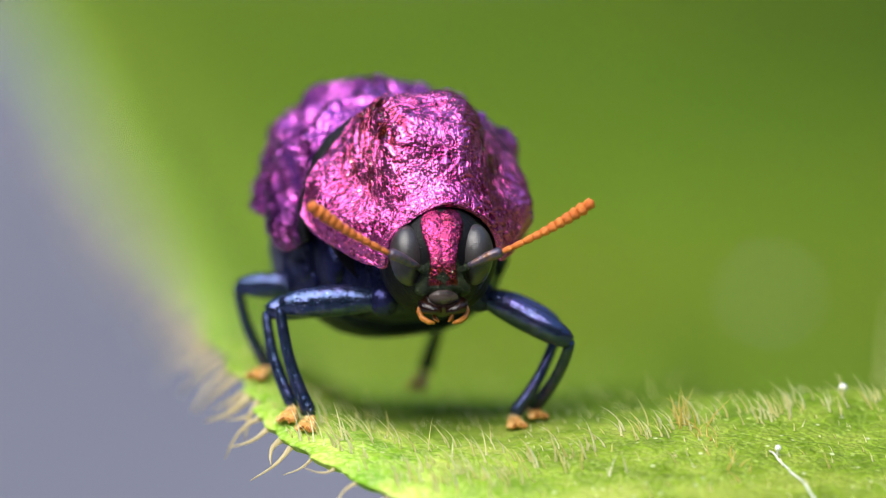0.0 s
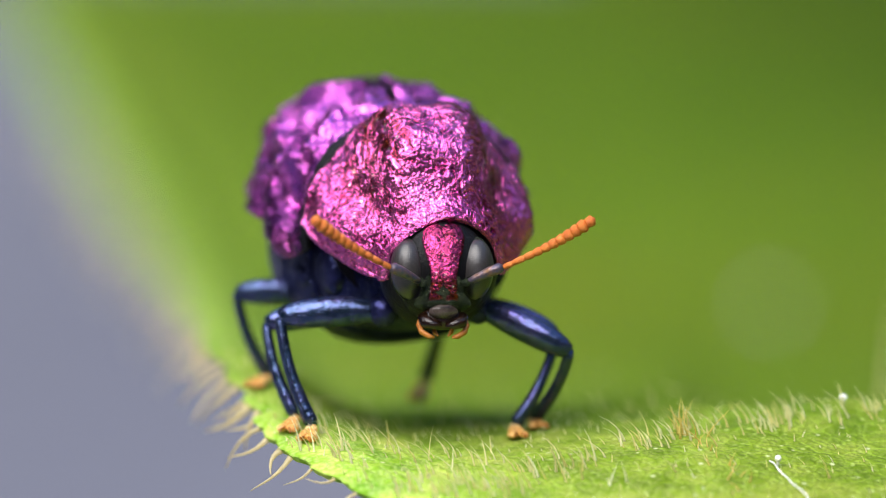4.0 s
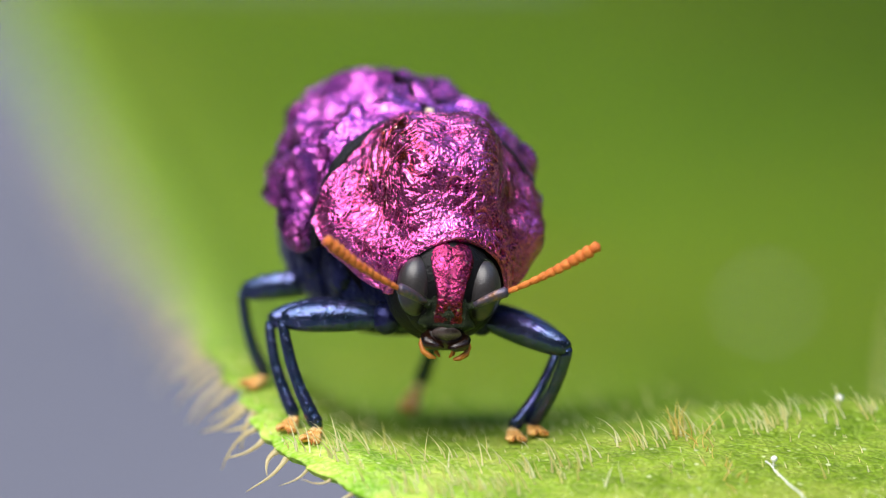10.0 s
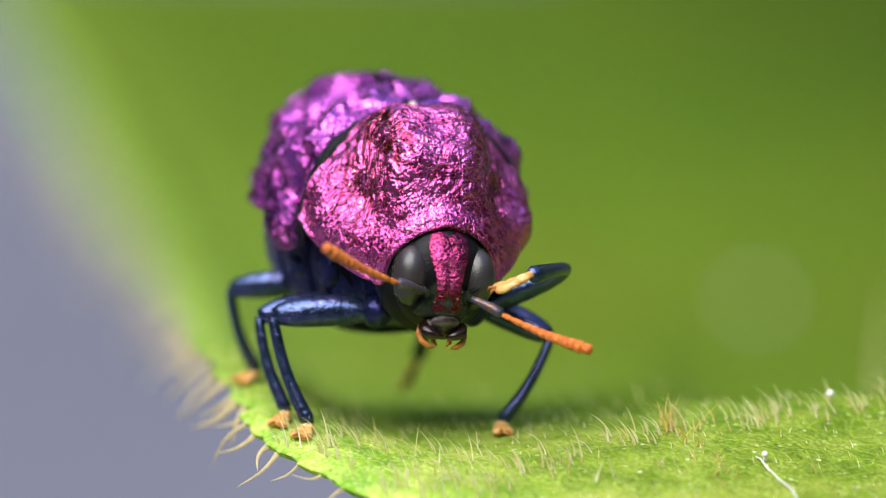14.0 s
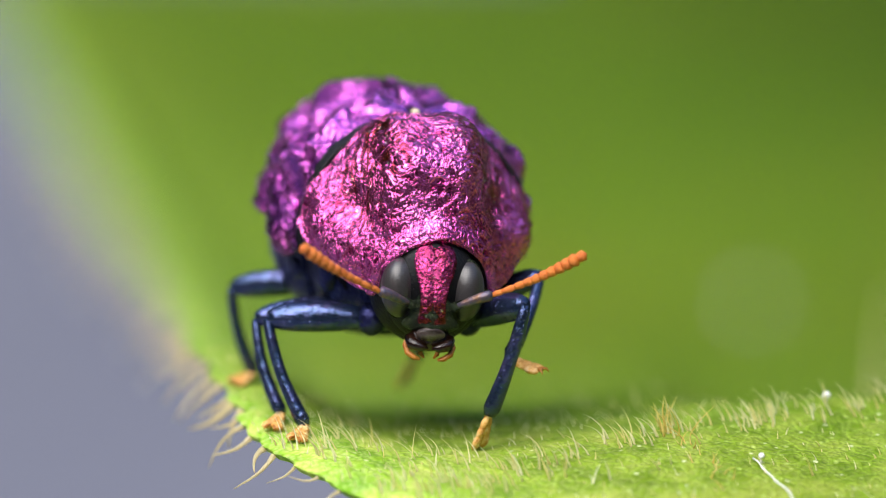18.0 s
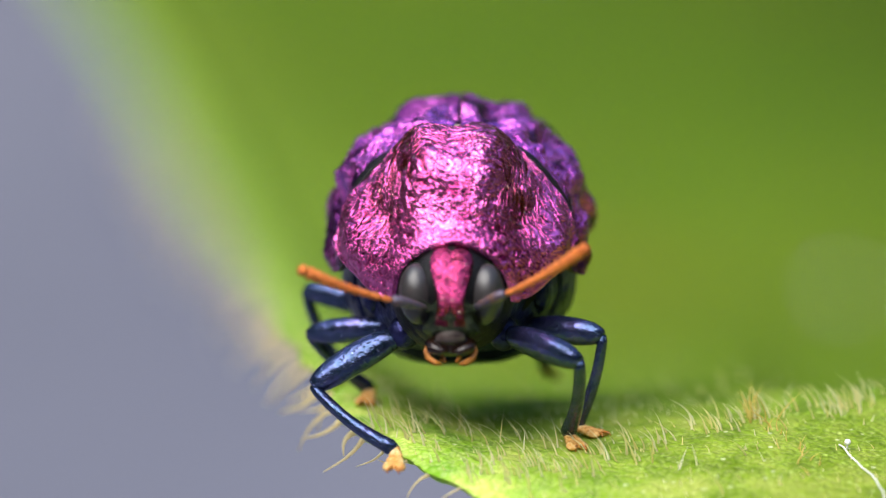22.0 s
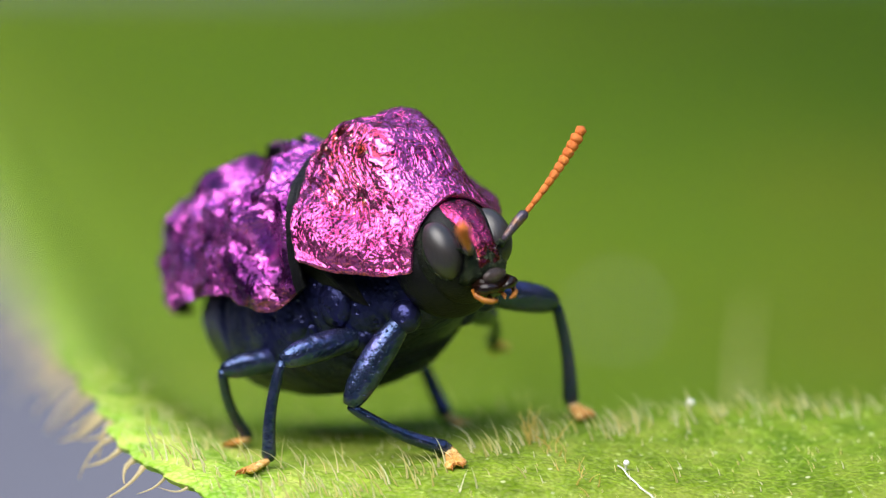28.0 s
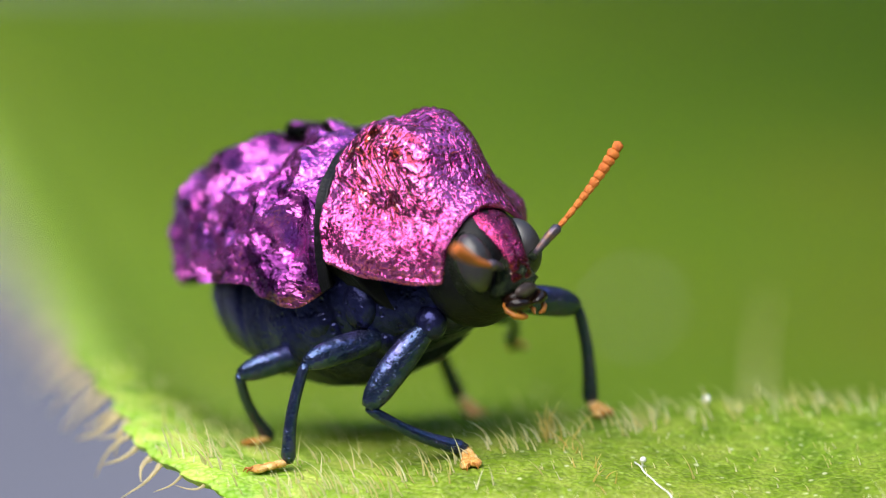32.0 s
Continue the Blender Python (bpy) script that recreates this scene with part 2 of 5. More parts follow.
def ground_material():
    m, n, l, p = nodes_of("stony_ground")
    c = n.new("ShaderNodeTexCoord")
    t = n.new("ShaderNodeTexNoise")
    t.inputs["Scale"].default_value = 3.0
    t.inputs["Detail"].default_value = 6
    l.new(c.outputs["Object"], t.inputs["Vector"])
    l.new(ramp(n, l, t.outputs[0], [(0.3, (0.098, 0.102, 0.135)), (0.7, (0.135, 0.14, 0.18))]), p.inputs["Base Color"])
    p.inputs["Roughness"].default_value = 0.9
    return m


GROUND = ground_material()


def blocker_material():
    m, n, l, p = nodes_of("sky_blocker")
    c = n.new("ShaderNodeTexCoord")
    t = n.new("ShaderNodeTexNoise")
    t.inputs["Scale"].default_value = 4.0
    t.inputs["Detail"].default_value = 8
    l.new(c.outputs["Object"], t.inputs["Vector"])
    l.new(ramp(n, l, t.outputs[0], [(0.35, (0.015, 0.025, 0.010)), (0.65, (0.05, 0.08, 0.02))]), p.inputs["Base Color"])
    p.inputs["Roughness"].default_value = 0.8
    return m


BLOCKER = blocker_material()


# ---- shape helpers ----
def part(name, bm, material, parent=None, label="", at=(0, 0, 0)):
    """Links a bmesh, drawn in millimetres about the point at, as one mesh object."""
    me = bpy.data.meshes.new(name)
    for v in bm.verts:
        v.co = (v.co - Vector(at)) * MM
    bmesh.ops.recalc_face_normals(bm, faces=bm.faces)
    bm.to_mesh(me)
    bm.free()
    for f in me.polygons:
        f.use_smooth = True
    for m in material if isinstance(material, (list, tuple)) else (material,):
        me.materials.append(m)
    ob = new(name, me)
    ob.location = Vector(at) * MM
    if parent:
        ob.parent = parent
    if label:
        ob["label"] = label
    return ob


def grid(bm, rows, wrap=False, slot=0):
    """Quads over rows of points; wrap closes each row into a ring."""
    vs = [[bm.verts.new(p) for p in r] for r in rows]
    n = len(vs[0])
    for a, b in zip(vs, vs[1:]):
        for i in range(n if wrap else n - 1):
            j = (i + 1) % n
            f = bm.faces.new((a[i], a[j], b[j], b[i]))
            f.material_index = slot
    return vs


def loft(bm, rings, slot=0, caps=True):
    vs = grid(bm, rings, True, slot)
    if caps:
        for r in (vs[0], vs[-1]):
            c = bm.verts.new(sum((v.co for v in r), Vector()) / len(r))
            for i in range(len(r)):
                bm.faces.new((r[i], r[(i + 1) % len(r)], c)).material_index = slot
    return vs


def tube(bm, path, radii, sides=10, flat=1.0, slot=0, up=(0, 0, 1)):
    """A tapered tube along a path; flat squeezes it along its second cross axis."""
    path = [Vector(p) for p in path]
    rings = []
    for i, p in enumerate(path):
        d = (path[min(i + 1, len(path) - 1)] - path[max(i - 1, 0)]).normalized()
        a = d.cross(Vector(up))
        a = a.normalized() if a.length > 1e-4 else d.orthogonal().normalized()
        b = d.cross(a)
        rings.append([p + radii[i] * (a * math.cos(k) + b * math.sin(k) * flat) for k in (2 * math.pi * j / sides for j in range(sides))])
    loft(bm, rings, slot)


def ball(bm, c, r, nu=16, nv=24, slot=0, turn=None, power=1.0):
    """An ellipsoid with centre c and half-axes r."""
    rings = []
    for i in range(1, nu):
        a = math.pi * i / nu
        ring = []
        for j in range(nv):
            b = 2 * math.pi * j / nv
            p = Vector((math.sin(a) ** power * math.cos(b) * r[0], math.sin(a) ** power * math.sin(b) * r[1], math.cos(a) * r[2]))
            if turn:
                p = turn @ p
            ring.append(p + Vector(c))
        rings.append(ring)
    loft(bm, rings, slot)


def smooth(a, b, x):
    t = min(1.0, max(0.0, (x - a) / (b - a)))
    return t * t * (3 - 2 * t)


def curve(points, x):
    """Smooth interpolation through (x, y) pairs."""
    xs = [p[0] for p in points]
    ys = [p[1] for p in points]
    if x <= xs[0]:
        return ys[0]
    if x >= xs[-1]:
        return ys[-1]
    i = max(k for k in range(len(xs) - 1) if xs[k] <= x)
    t = (x - xs[i]) / (xs[i + 1] - xs[i])
    d = [(ys[min(k + 1, len(ys) - 1)] - ys[max(k - 1, 0)]) / (xs[min(k + 1, len(xs) - 1)] - xs[max(k - 1, 0)]) for k in (i, i + 1)]
    h = xs[i + 1] - xs[i]
    return ((2 * t ** 3 - 3 * t * t + 1) * ys[i] + (t ** 3 - 2 * t * t + t) * h * d[0]
            + (3 * t * t - 2 * t ** 3) * ys[i + 1] + (t ** 3 - t * t) * h * d[1])


def wob(x, y, z, s):
    return noise.noise(Vector((x, y, z)) * s)


# ---- the leaf ----
MARGIN = [(-27, 22), (-20, 13), (-14, 6.5), (-9.0, 1.68), (-7.9, 0.36), (-6.2, -1.2), (-4.7, -2.25), (-3.2, -3.3), (-0.8, -3.85), (3.1, -4.7), (9, -5.9), (22.9, -8.7), (37.8, -11.4), (51, -14.0), (90, -22)]


def margin_x(y):
    tooth = 0.20 * abs(math.sin(y * 1.35 + math.sin(y * 0.7))) + 0.14 * wob(y, 3.1, 0, 1.9) + 0.07 * wob(y, 1.1, 5, 5.2)
    return curve(MARGIN, y) + tooth


CREST = [(-2, -5.7), (1.3, -5.2), (2.9, -4.3), (5.6, -2.5), (8.5, -1.5), (14, -0.5)]


def leaf_z(x, y):
    """Height of the blade: it rolls over a low crest and falls away behind it."""
    k = smooth(-2.5, 3, x)
    yc = float(np.interp(x, [p[0] for p in CREST], [p[1] for p in CREST]))
    crest = 0.12 * math.exp(-((y - yc) / 1.6) ** 2) * k
    back = float(np.interp(x, [4.6, 6.2, 8.5], [4.2, 1.0, 0.5]))
    steep = smooth(4.6, 6.4, x)
    dip = -2.3 * smooth(0, 4.4, y - yc - back) * steep
    slow = max(0.0, y - yc - 1.0)
    dip -= 3.0 * (1 - math.exp(-slow * slow / (slow + 1.0) / 13.0)) * smooth(0.6, 3.5, x - curve(MARGIN, y)) * (1 - steep)
    near = -0.08 * max(0.0, -y - 1) - 0.012 * max(0.0, -y - 3) ** 2
    return crest + dip + near + 0.10 * math.sin(x * 0.9 + 0.4) * math.cos(y * 0.6) * (1 - smooth(2, 9, y))


def fall(x, y, z):
    """Behind the beetle the blade widens and falls away."""
    s = 1 + 1.3 * smooth(3, 21, y)
    return s * x, s * (y + 81.2) - 81.2, 20.0 + s * (z - 20.0)


def build_leaf():
    ys = [-27 + 0.5 * i for i in range(26)] + [-14 + 0.13 * i for i in range(140)] + [4.2 + 0.4 * i for i in range(30)] + [16.5 + 1.5 * i for i in range(48)]
    bs = [0.0] + [0.08 * 1.022 ** i * (i + 1) * 0.8 for i in range(130)]
    bs = [b for b in bs if b < 60] + [60, 66]
    bm = bmesh.new()
    lay = bm.verts.layers.float.new("margin")
    deep = bm.verts.layers.float.new("inner")
    top, low = [], []
    for y in ys:
        m = margin_x(y)
        rt, rl = [], []
        for b in bs:
            x = m + b
            rough = 0.045 * wob(x, y, 0, 2.2) + 0.03 * wob(x, y, 4, 5.0) if b > 0.1 else 0
            z = leaf_z(x, y) + rough - 0.10 * math.exp(-b / 0.25)
            rt.append(fall(x, y, z))
            rl.append(fall(x + 0.03, y, z - 0.24 * (1 - math.exp(-b / 0.12)) - 0.02))
        top.append(rt)
        low.append(rl)
    for rows in (top, low):
        vs = grid(bm, rows)
        for r, y in zip(vs, ys):
            for v, b in zip(r, bs):
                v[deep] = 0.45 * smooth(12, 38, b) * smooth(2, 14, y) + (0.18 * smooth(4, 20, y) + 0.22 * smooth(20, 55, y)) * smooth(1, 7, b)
                # the broad near terms put the near blade's sunlit brightness into the colour
                v[lay] = 0.42 * math.exp(-b / 1.0) * (1 - 0.8 * smooth(0, 14, y)) + 0.22 * math.exp(-b / 4.0) * (1 - smooth(-2, 8, y)) + (0.36 * math.exp(-b / 5.0) + 0.22 * math.exp(-b / 25.0)) * (1 - smooth(-4, 3, y)) + 0.62 * math.exp(-b / 2.6) * smooth(1, 10, y)
        if rows is top:
            keep = vs
        else:
            for i in range(len(vs) - 1):
                bm.faces.new((keep[i][0], keep[i + 1][0], vs[i + 1][0], vs[i][0]))
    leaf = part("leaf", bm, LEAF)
    return tagged(leaf, "large fresh green leaf with a hairy toothed margin", "leaf", kind="structure")


def hair_bm(length, bend, thick, sides=5, steps=6):
    """A curved tapering hair that stands on the origin and leans towards +x."""
    bm = bmesh.new()
    pts, rad = [], []
    for i in range(steps + 1):
        t = i / steps
        pts.append((bend * length * t * t, 0.06 * length * math.sin(t * 4), length * t * (1 - 0.25 * bend * t)))
        rad.append(thick * (1.25 if i == 0 else 1 - 0.85 * t))
    tube(bm, pts, rad, sides, up=(0, 1, 0))
    return bm


def build_margin_hairs(leaf):
    rnd = random.Random(5)
    meshes = []
    for i in range(10):
        bm = hair_bm(rnd.uniform(0.8, 1.3), rnd.uniform(0.25, 0.75), rnd.uniform(0.050, 0.075))
        ob = part("hair", bm, EDGEHAIR)
        meshes.append(ob.data)
        bpy.data.objects.remove(ob)
    y = -17.0
    while y < 34:
        slope = (curve(MARGIN, y + 0.2) - curve(MARGIN, y - 0.2)) / 0.4
        out = math.degrees(math.atan2(slope, -1))
        h = new("hair", rnd.choice(meshes))
        m = margin_x(y)
        tilt = rnd.gauss(116, 14)
        s = rnd.uniform(0.7, 1.15) * (1 + 1.5 * smooth(3, 20, y)) * (1 - 0.45 * smooth(-2.5, -5.5, y))
        fx, fy, fz = fall(m + 0.05, y, leaf_z(m, y) - 0.15)
        h.matrix_basis = pose(fx * MM, fy * MM, fz * MM, 0, 0, out + rnd.gauss(0, 22)) @ pose(0, 0, 0, 0, tilt, 0) @ pose(0, 0, 0, 0, 0, rnd.gauss(0, 60)) @ Matrix.Scale(s, 4)
        h.parent = leaf
        y += rnd.uniform(0.3, 0.75) if y < 6 else rnd.uniform(0.5, 1.3)
    # one tall stiff hair far behind the beetle
    tall = part("hair", hair_bm(3.4, 0.05, 0.13), HAIR, leaf)
    tall.location = Vector(fall(9.8, 7.6, leaf_z(9.8, 7.6))) * MM


def build_surface_hairs():
    rnd = random.Random(8)
    verts, faces = [], []

    def add(x, y, length, thick, lean, way, curl):
        x, y, z = fall(x, y, leaf_z(x, y))
        base = len(verts)
        steps = 4
        for i in range(steps + 1):
            t = i / steps
            bow = lean * t + curl * t * t
            cx, cy = x + math.cos(way) * length * bow, y + math.sin(way) * length * bow
            cz = z + length * t * (1 - 0.25 * abs(bow))
            r = thick * (1 - 0.88 * t)
            for k in range(3):
                a = 2.094 * k + way
                verts.append(((cx + r * math.cos(a)) * MM, (cy + r * math.sin(a)) * MM, cz * MM))
        for i in range(steps):
            for k in range(3):
                a, b = base + 3 * i + k, base + 3 * i + (k + 1) % 3
                faces.append((a, b, b + 3, a + 3))

    for _ in range(1500):
        y = rnd.uniform(-15, 9)
        x = margin_x(y) + 0.1 + rnd.random() ** 1.3 * 17
        if y > 3 and rnd.random() < 0.5:
            continue
        big = rnd.random() < 0.05
        add(x, y, rnd.uniform(0.35, 0.7) if big else rnd.uniform(0.06, 0.20), 0.024 if big else 0.017, rnd.uniform(0.1, 0.6), rnd.gauss(2.6, 0.7), rnd.uniform(0.0, 0.6))
    for _ in range(260):
        x = rnd.uniform(-3.2, 12)
        y = rnd.gauss(float(np.interp(x, [p[0] for p in CREST], [p[1] for p in CREST])) - 0.05, 0.34) if x > -1 else rnd.gauss(-3.4, 1.4)
        if x < margin_x(y) + 0.1:
            continue
        add(x, y, rnd.uniform(0.2, 0.55) if rnd.random() < 0.88 else rnd.uniform(0.5, 0.75), rnd.uniform(0.020, 0.034), rnd.uniform(0.0, 0.4), rnd.gauss(2.9, 0.5), rnd.uniform(0.1, 0.7))
    # longer curved hairs round the margin's bend
    for _ in range(34):
        x = rnd.uniform(-2.6, 1.6)
        y = -4.2 - 0.25 * x + rnd.gauss(0, 0.5)
        if x > margin_x(y) + 0.15:
            add(x, y, rnd.uniform(0.35, 0.75), rnd.uniform(0.016, 0.026), rnd.uniform(0.1, 0.6), rnd.gauss(2.6, 0.8), rnd.uniform(0.2, 0.8))
    me = bpy.data.meshes.new("leaf_hairs")
    me.from_pydata(verts, [], faces)
    for f in me.polygons:
        f.use_smooth = True
    me.materials.append(HAIR)
    return tagged(new("leaf_hairs", me), "pale translucent hairs standing on the leaf", "leaf hairs", kind="stuff")


def build_beads():
    for x, y, r, zz in ((6.28, -4.47, 0.065, 0.16), (7.77, -1.5, 0.085, 0.20)):
        bm = bmesh.new()
        tube(bm, [(x, y, leaf_z(x, y) - 0.02), (x + 0.02, y, leaf_z(x, y) + zz)], [0.03, 0.02], 6)
        ball(bm, (x + 0.02, y, leaf_z(x, y) + zz), (r, r, r), 8, 12)
        tagged(part("sap_bead", bm, DROP), "tiny white sap bead on a leaf hair", "sap bead", group="sap beads")
    for x, y in ((7.87, 17.9),):
        bm = bmesh.new()
        ball(bm, fall(x, y, leaf_z(x, y) + 0.1), (0.5, 0.5, 0.4), 8, 12)
        tagged(part("sap_bead", bm, DROP), "tiny white sap bead on a leaf hair", "sap bead", group="sap beads")
    # a loose white plant fibre lying beside the sap bead
    way = [(6.15, -4.35), (6.44, -5.13), (6.78, -6.09), (6.84, -6.75), (7.23, -7.61), (7.5, -8.0)]
    pts = []
    for i in range(26):
        t = i / 5
        k = min(int(t), 4)
        x = way[k][0] + (way[k + 1][0] - way[k][0]) * (t - k) + 0.02 * math.sin(i * 1.7)
        y = way[k][1] + (way[k + 1][1] - way[k][1]) * (t - k)
        pts.append((x, y, leaf_z(x, y) + 0.05 + 0.02 * math.sin(i)))
    bm = bmesh.new()
    tube(bm, pts, [0.016 + 0.006 * (i % 3 == 0) for i in range(26)], 6)
    tagged(part("plant_fibre", bm, DROP), "thin white plant fibre lying on the leaf", "fibre")
    # a tuft of long dry hairs
    rnd = random.Random(3)
    tuft = tagged(new("hair_tuft"), "tuft of long dry yellow hairs on the leaf", "hair tuft")
    for i in range(26):
        k = i / 25
        x, y = (4.65 + rnd.gauss(0, 0.16), -3.15 + rnd.gauss(0, 0.2)) if i % 2 else (5.7 - 0.9 * k + rnd.gauss(0, 0.10), -5.6 + 2.4 * k + rnd.gauss(0, 0.25))
        h = part("hair", hair_bm(rnd.uniform(0.40, 0.80) if i % 2 else rnd.uniform(0.2, 0.4), rnd.uniform(0.1, 0.5), rnd.uniform(0.014, 0.026)), DRYHAIR, tuft)
        h.matrix_basis = pose(x * MM, y * MM, (leaf_z(x, y) - 0.03) * MM, rnd.gauss(0, 18), rnd.gauss(0, 18), rnd.uniform(0, 360))


def build_ground():
    bm = bmesh.new()
    n = 24
    rows = [[(-60000 + 120000 * i / n, -60000 + 120000 * j / n, -450) for i in range(n + 1)] for j in range(n + 1)]
    grid(bm, rows)
    return tagged(part("ground", bm, GROUND), "grey stony ground far below the leaf", "ground", kind="structure")


def build_sky_blocker():
    """An added, unseen dark ring that blocks the low sky for darker reflections."""
    bm = bmesh.new()
    rows = []
    for i in range(15):
        h = i / 14
        ring = []
        for j in range(120):
            a = 2 * math.pi * j / 120
            r = 4600 + 700 * wob(math.cos(a) * 3, math.sin(a) * 3, h * 4, 1.0) + 350 * wob(math.cos(a) * 9, math.sin(a) * 9, h * 9, 1.0)
            top = 3600 + 1200 * wob(math.cos(a) * 4, math.sin(a) * 4, 7, 1.0)
            ring.append((r * math.cos(a), r * math.sin(a), -460 + top * h))
        rows.append(ring)
    grid(bm, rows, True)
    tagged(part("backdrop", bm, BLOCKER), "added dark green ring, unseen, that blocks the low sky", "forest", kind="structure")


build_ground()
build_sky_blocker()
leaf = build_leaf()
build_margin_hairs(leaf)
build_surface_hairs()
build_beads()


# ---- the beetle: x to its side, -y ahead, z up, resting on z = 0 ----
beetle = tagged(new("beetle"), "metallic magenta warty leaf beetle with navy legs on the leaf margin", "beetle")


def cuticle(p, amount):
    """Fine wavy relief of the shell at a point."""
    q = Vector(p)
    a = noise.noise(q * 2.3 + Vector((3, 1, 7)))
    b = noise.noise(Vector((q.x * 5, q.y * 5, q.z * 5)) + 1.5 * a * Vector((1, 1, 1)))
    c = noise.noise(q * 11.0)
    return amount * (0.5 * a + 0.6 * abs(b) + 0.3 * c)


PRO_TOP = [(0, 4.02), (0.08, 4.28), (0.2, 4.50), (0.4, 4.80), (0.7, 5.12), (1, 5.32)]
PRO_CEN = [(0, 2.85), (0.3, 3.1), (0.6, 3.3), (1, 3.6)]
PRO_WID = [(0, 1.12), (0.10, 1.32), (0.35, 1.76), (0.6, 2.08), (0.8, 2.24), (1, 2.28)]
PRO_END = [(0, 93), (0.15, 96), (0.35, 97), (0.6, 96), (1, 90)]
HUMP = [(0.06, 0.0), (0.16, 0.20), (0.28, 0.62), (0.45, 0.84), (0.7, 0.79), (0.9, 0.46), (1, 0.16)]


def pronotum_point(u, v):
    """u from collar to base, v from side to side over the back; also the comb coordinate of the wrinkles."""
    a = radians(curve(PRO_END, u)) * v
    e = abs(math.degrees(a))
    zc = curve(PRO_CEN, u)
    w, h = curve(PRO_WID, u), curve(PRO_TOP, u) - zc

    def g(uu, aa, su, sa):
        return math.exp(-((u - uu) / su) ** 2 - ((e - aa) / sa) ** 2)
    r = 1 - 0.105 * g(0.42, 52, 0.22, 12) + 0.07 * g(0.55, 74, 0.20, 15) - 0.06 * g(0.5, 97, 0.2, 9) - 0.04 * g(0.22, 66, 0.10, 18)
    r += 0.05 * g(0.03, e, 0.04, 50) - 0.04 * g(0.10, e, 0.035, 50)
    r += 0.025 * math.exp(-((abs(v) - 0.97) / 0.03) ** 2) - 0.05 * math.exp(-((u - 1.0) / 0.035) ** 2) + 0.02 * math.exp(-((u - 0.93) / 0.03) ** 2)
    hump = curve(HUMP, u) * (1 - smooth(14, 50, e))
    hump += 0.07 * g(0.58, 20, 0.22, 12) - 0.08 * g(0.80, 0, 0.20, 7) - 0.03 * g(0.45, 0, 0.2, 7)
    y = (-2.95 - 0.25 * math.cos(a)) * (1 - u) + (-0.98 + 0.56 * math.cos(a)) * u
    y -= 0.30 * hump * (1 - u)
    p = Vector((w * math.sin(a) * r, y, zc + h * math.cos(a) * r + hump))
    p.x += 0.22 * hump * math.sin(a)
    swell = noise.noise(p * 1.5 + Vector((1, 5, 2)))
    p += Vector((p.x * 0.3, -0.6, 0.75)) * 0.06 * swell
    du, dv = (u - 0.52) * 2.7, (abs(v) - 0.68) * 3.5
    side = math.sqrt(du * du + dv * dv)
    psi = 2.7 * u + 0.42 * math.exp(-(side / 0.7) ** 2) - 0.35 * abs(v) * 3.5 * (1 - smooth(25, 45, e)) * smooth(0.15, 0.4, u)
    psi += smooth(0.06, 0.3, u) * (0.22 * wob(*p, 1.1) + 0.14 * wob(p.y, p.z, p.x, 2.6))
    return p, psi


def build_pronotum():
    bm = bmesh.new()
    flow, rust = bm.verts.layers.float_vector.new("flow"), bm.verts.layers.float.new("rust")
    nu, nv = 170, 330
    outer, inner, ways = [], [], []
    for i in range(nu + 1):
        ro, ri, rw = [], [], []
        for j in range(nv + 1):
            u, v = i / nu, -1 + 2 * j / nv
            p, psi = pronotum_point(u, v)
            n = (p - Vector((0, p.y, 3.2))).normalized()
            edge = min(1, min(u, 1 - u) * 14, (1 - abs(v)) * 14)
            e = abs(v) * 97
            top = (1 - smooth(30, 58, e)) * smooth(0.2, 0.45, u)
            k = 0.58 * noise.noise(Vector((psi * 8.5, v * 9.0, 3 + u))) + 0.60 * noise.noise(p * 5.5 + Vector((7, 1, 4)))
            fine = noise.noise(Vector((psi * 16, v * 11, 9)))
            grit = noise.noise(p * 6.5)
            lift = (0.018 + 0.030 * top) * (0.5 * k + 0.7 * (0.3 - abs(k))) + (0.010 + 0.008 * top) * fine + 0.012 * top * (0.25 - abs(grit)) + 0.03 * (0.25 - abs(noise.noise(p * 2.6))) * (0.4 + 0.6 * top)
            ro.append(p + n * lift * (0.25 + 0.75 * edge) * 1.35)
            ri.append(p - n * 0.09)
            rw.append((psi * 14 + 1.2 * wob(*p, 5.0), v * 14, 3 * u))
        outer.append(ro)
        inner.append(ri)
        ways.append(rw)
    a, b = grid(bm, outer), grid(bm, inner)
    for i, r in enumerate(a):
        for j, v in enumerate(r):
            u, d = i / nu, abs(-1 + 2 * j / nv) * 100
            v[flow] = ways[i][j]
            v[rust] = min(1.0, 1.5 * math.exp(-((u - 0.60) / 0.30) ** 2 - ((d - 32) / 20) ** 2) + 0.5 * math.exp(-((u - 0.40) / 0.16) ** 2 - ((d - 55) / 16) ** 2))
    rim = lambda g: g[0] + [r[-1] for r in g[1:]] + g[-1][-2::-1] + [r[0] for r in g[-2:0:-1]]
    ra, rb = rim(a), rim(b)
    for i in range(len(ra)):
        j = (i + 1) % len(ra)
        bm.faces.new((ra[i], ra[j], rb[j], rb[i]))
    bm.faces.ensure_lookup_table()
    for i in range(nu - 5, nu):
        for j in range(nv):
            bm.faces[i * nv + j].material_index = 1
    return part("pronotum", bm, (MAGENTA, BLACK), beetle, "magenta hammered metallic thorax shield")


HINGE = (0.35, -0.50, 5.15)
WARTS = [(0.16, 30, 0.16), (0.30, 55, 0.20), (0.45, 22, 0.22), (0.52, 48, 0.20), (0.60, 72, 0.22), (0.70, 30, 0.22), (0.78, 55, 0.20), (0.28, 80, 0.16), (0.42, 92, 0.14), (0.86, 80, 0.20), (0.12, 62, 0.12)]


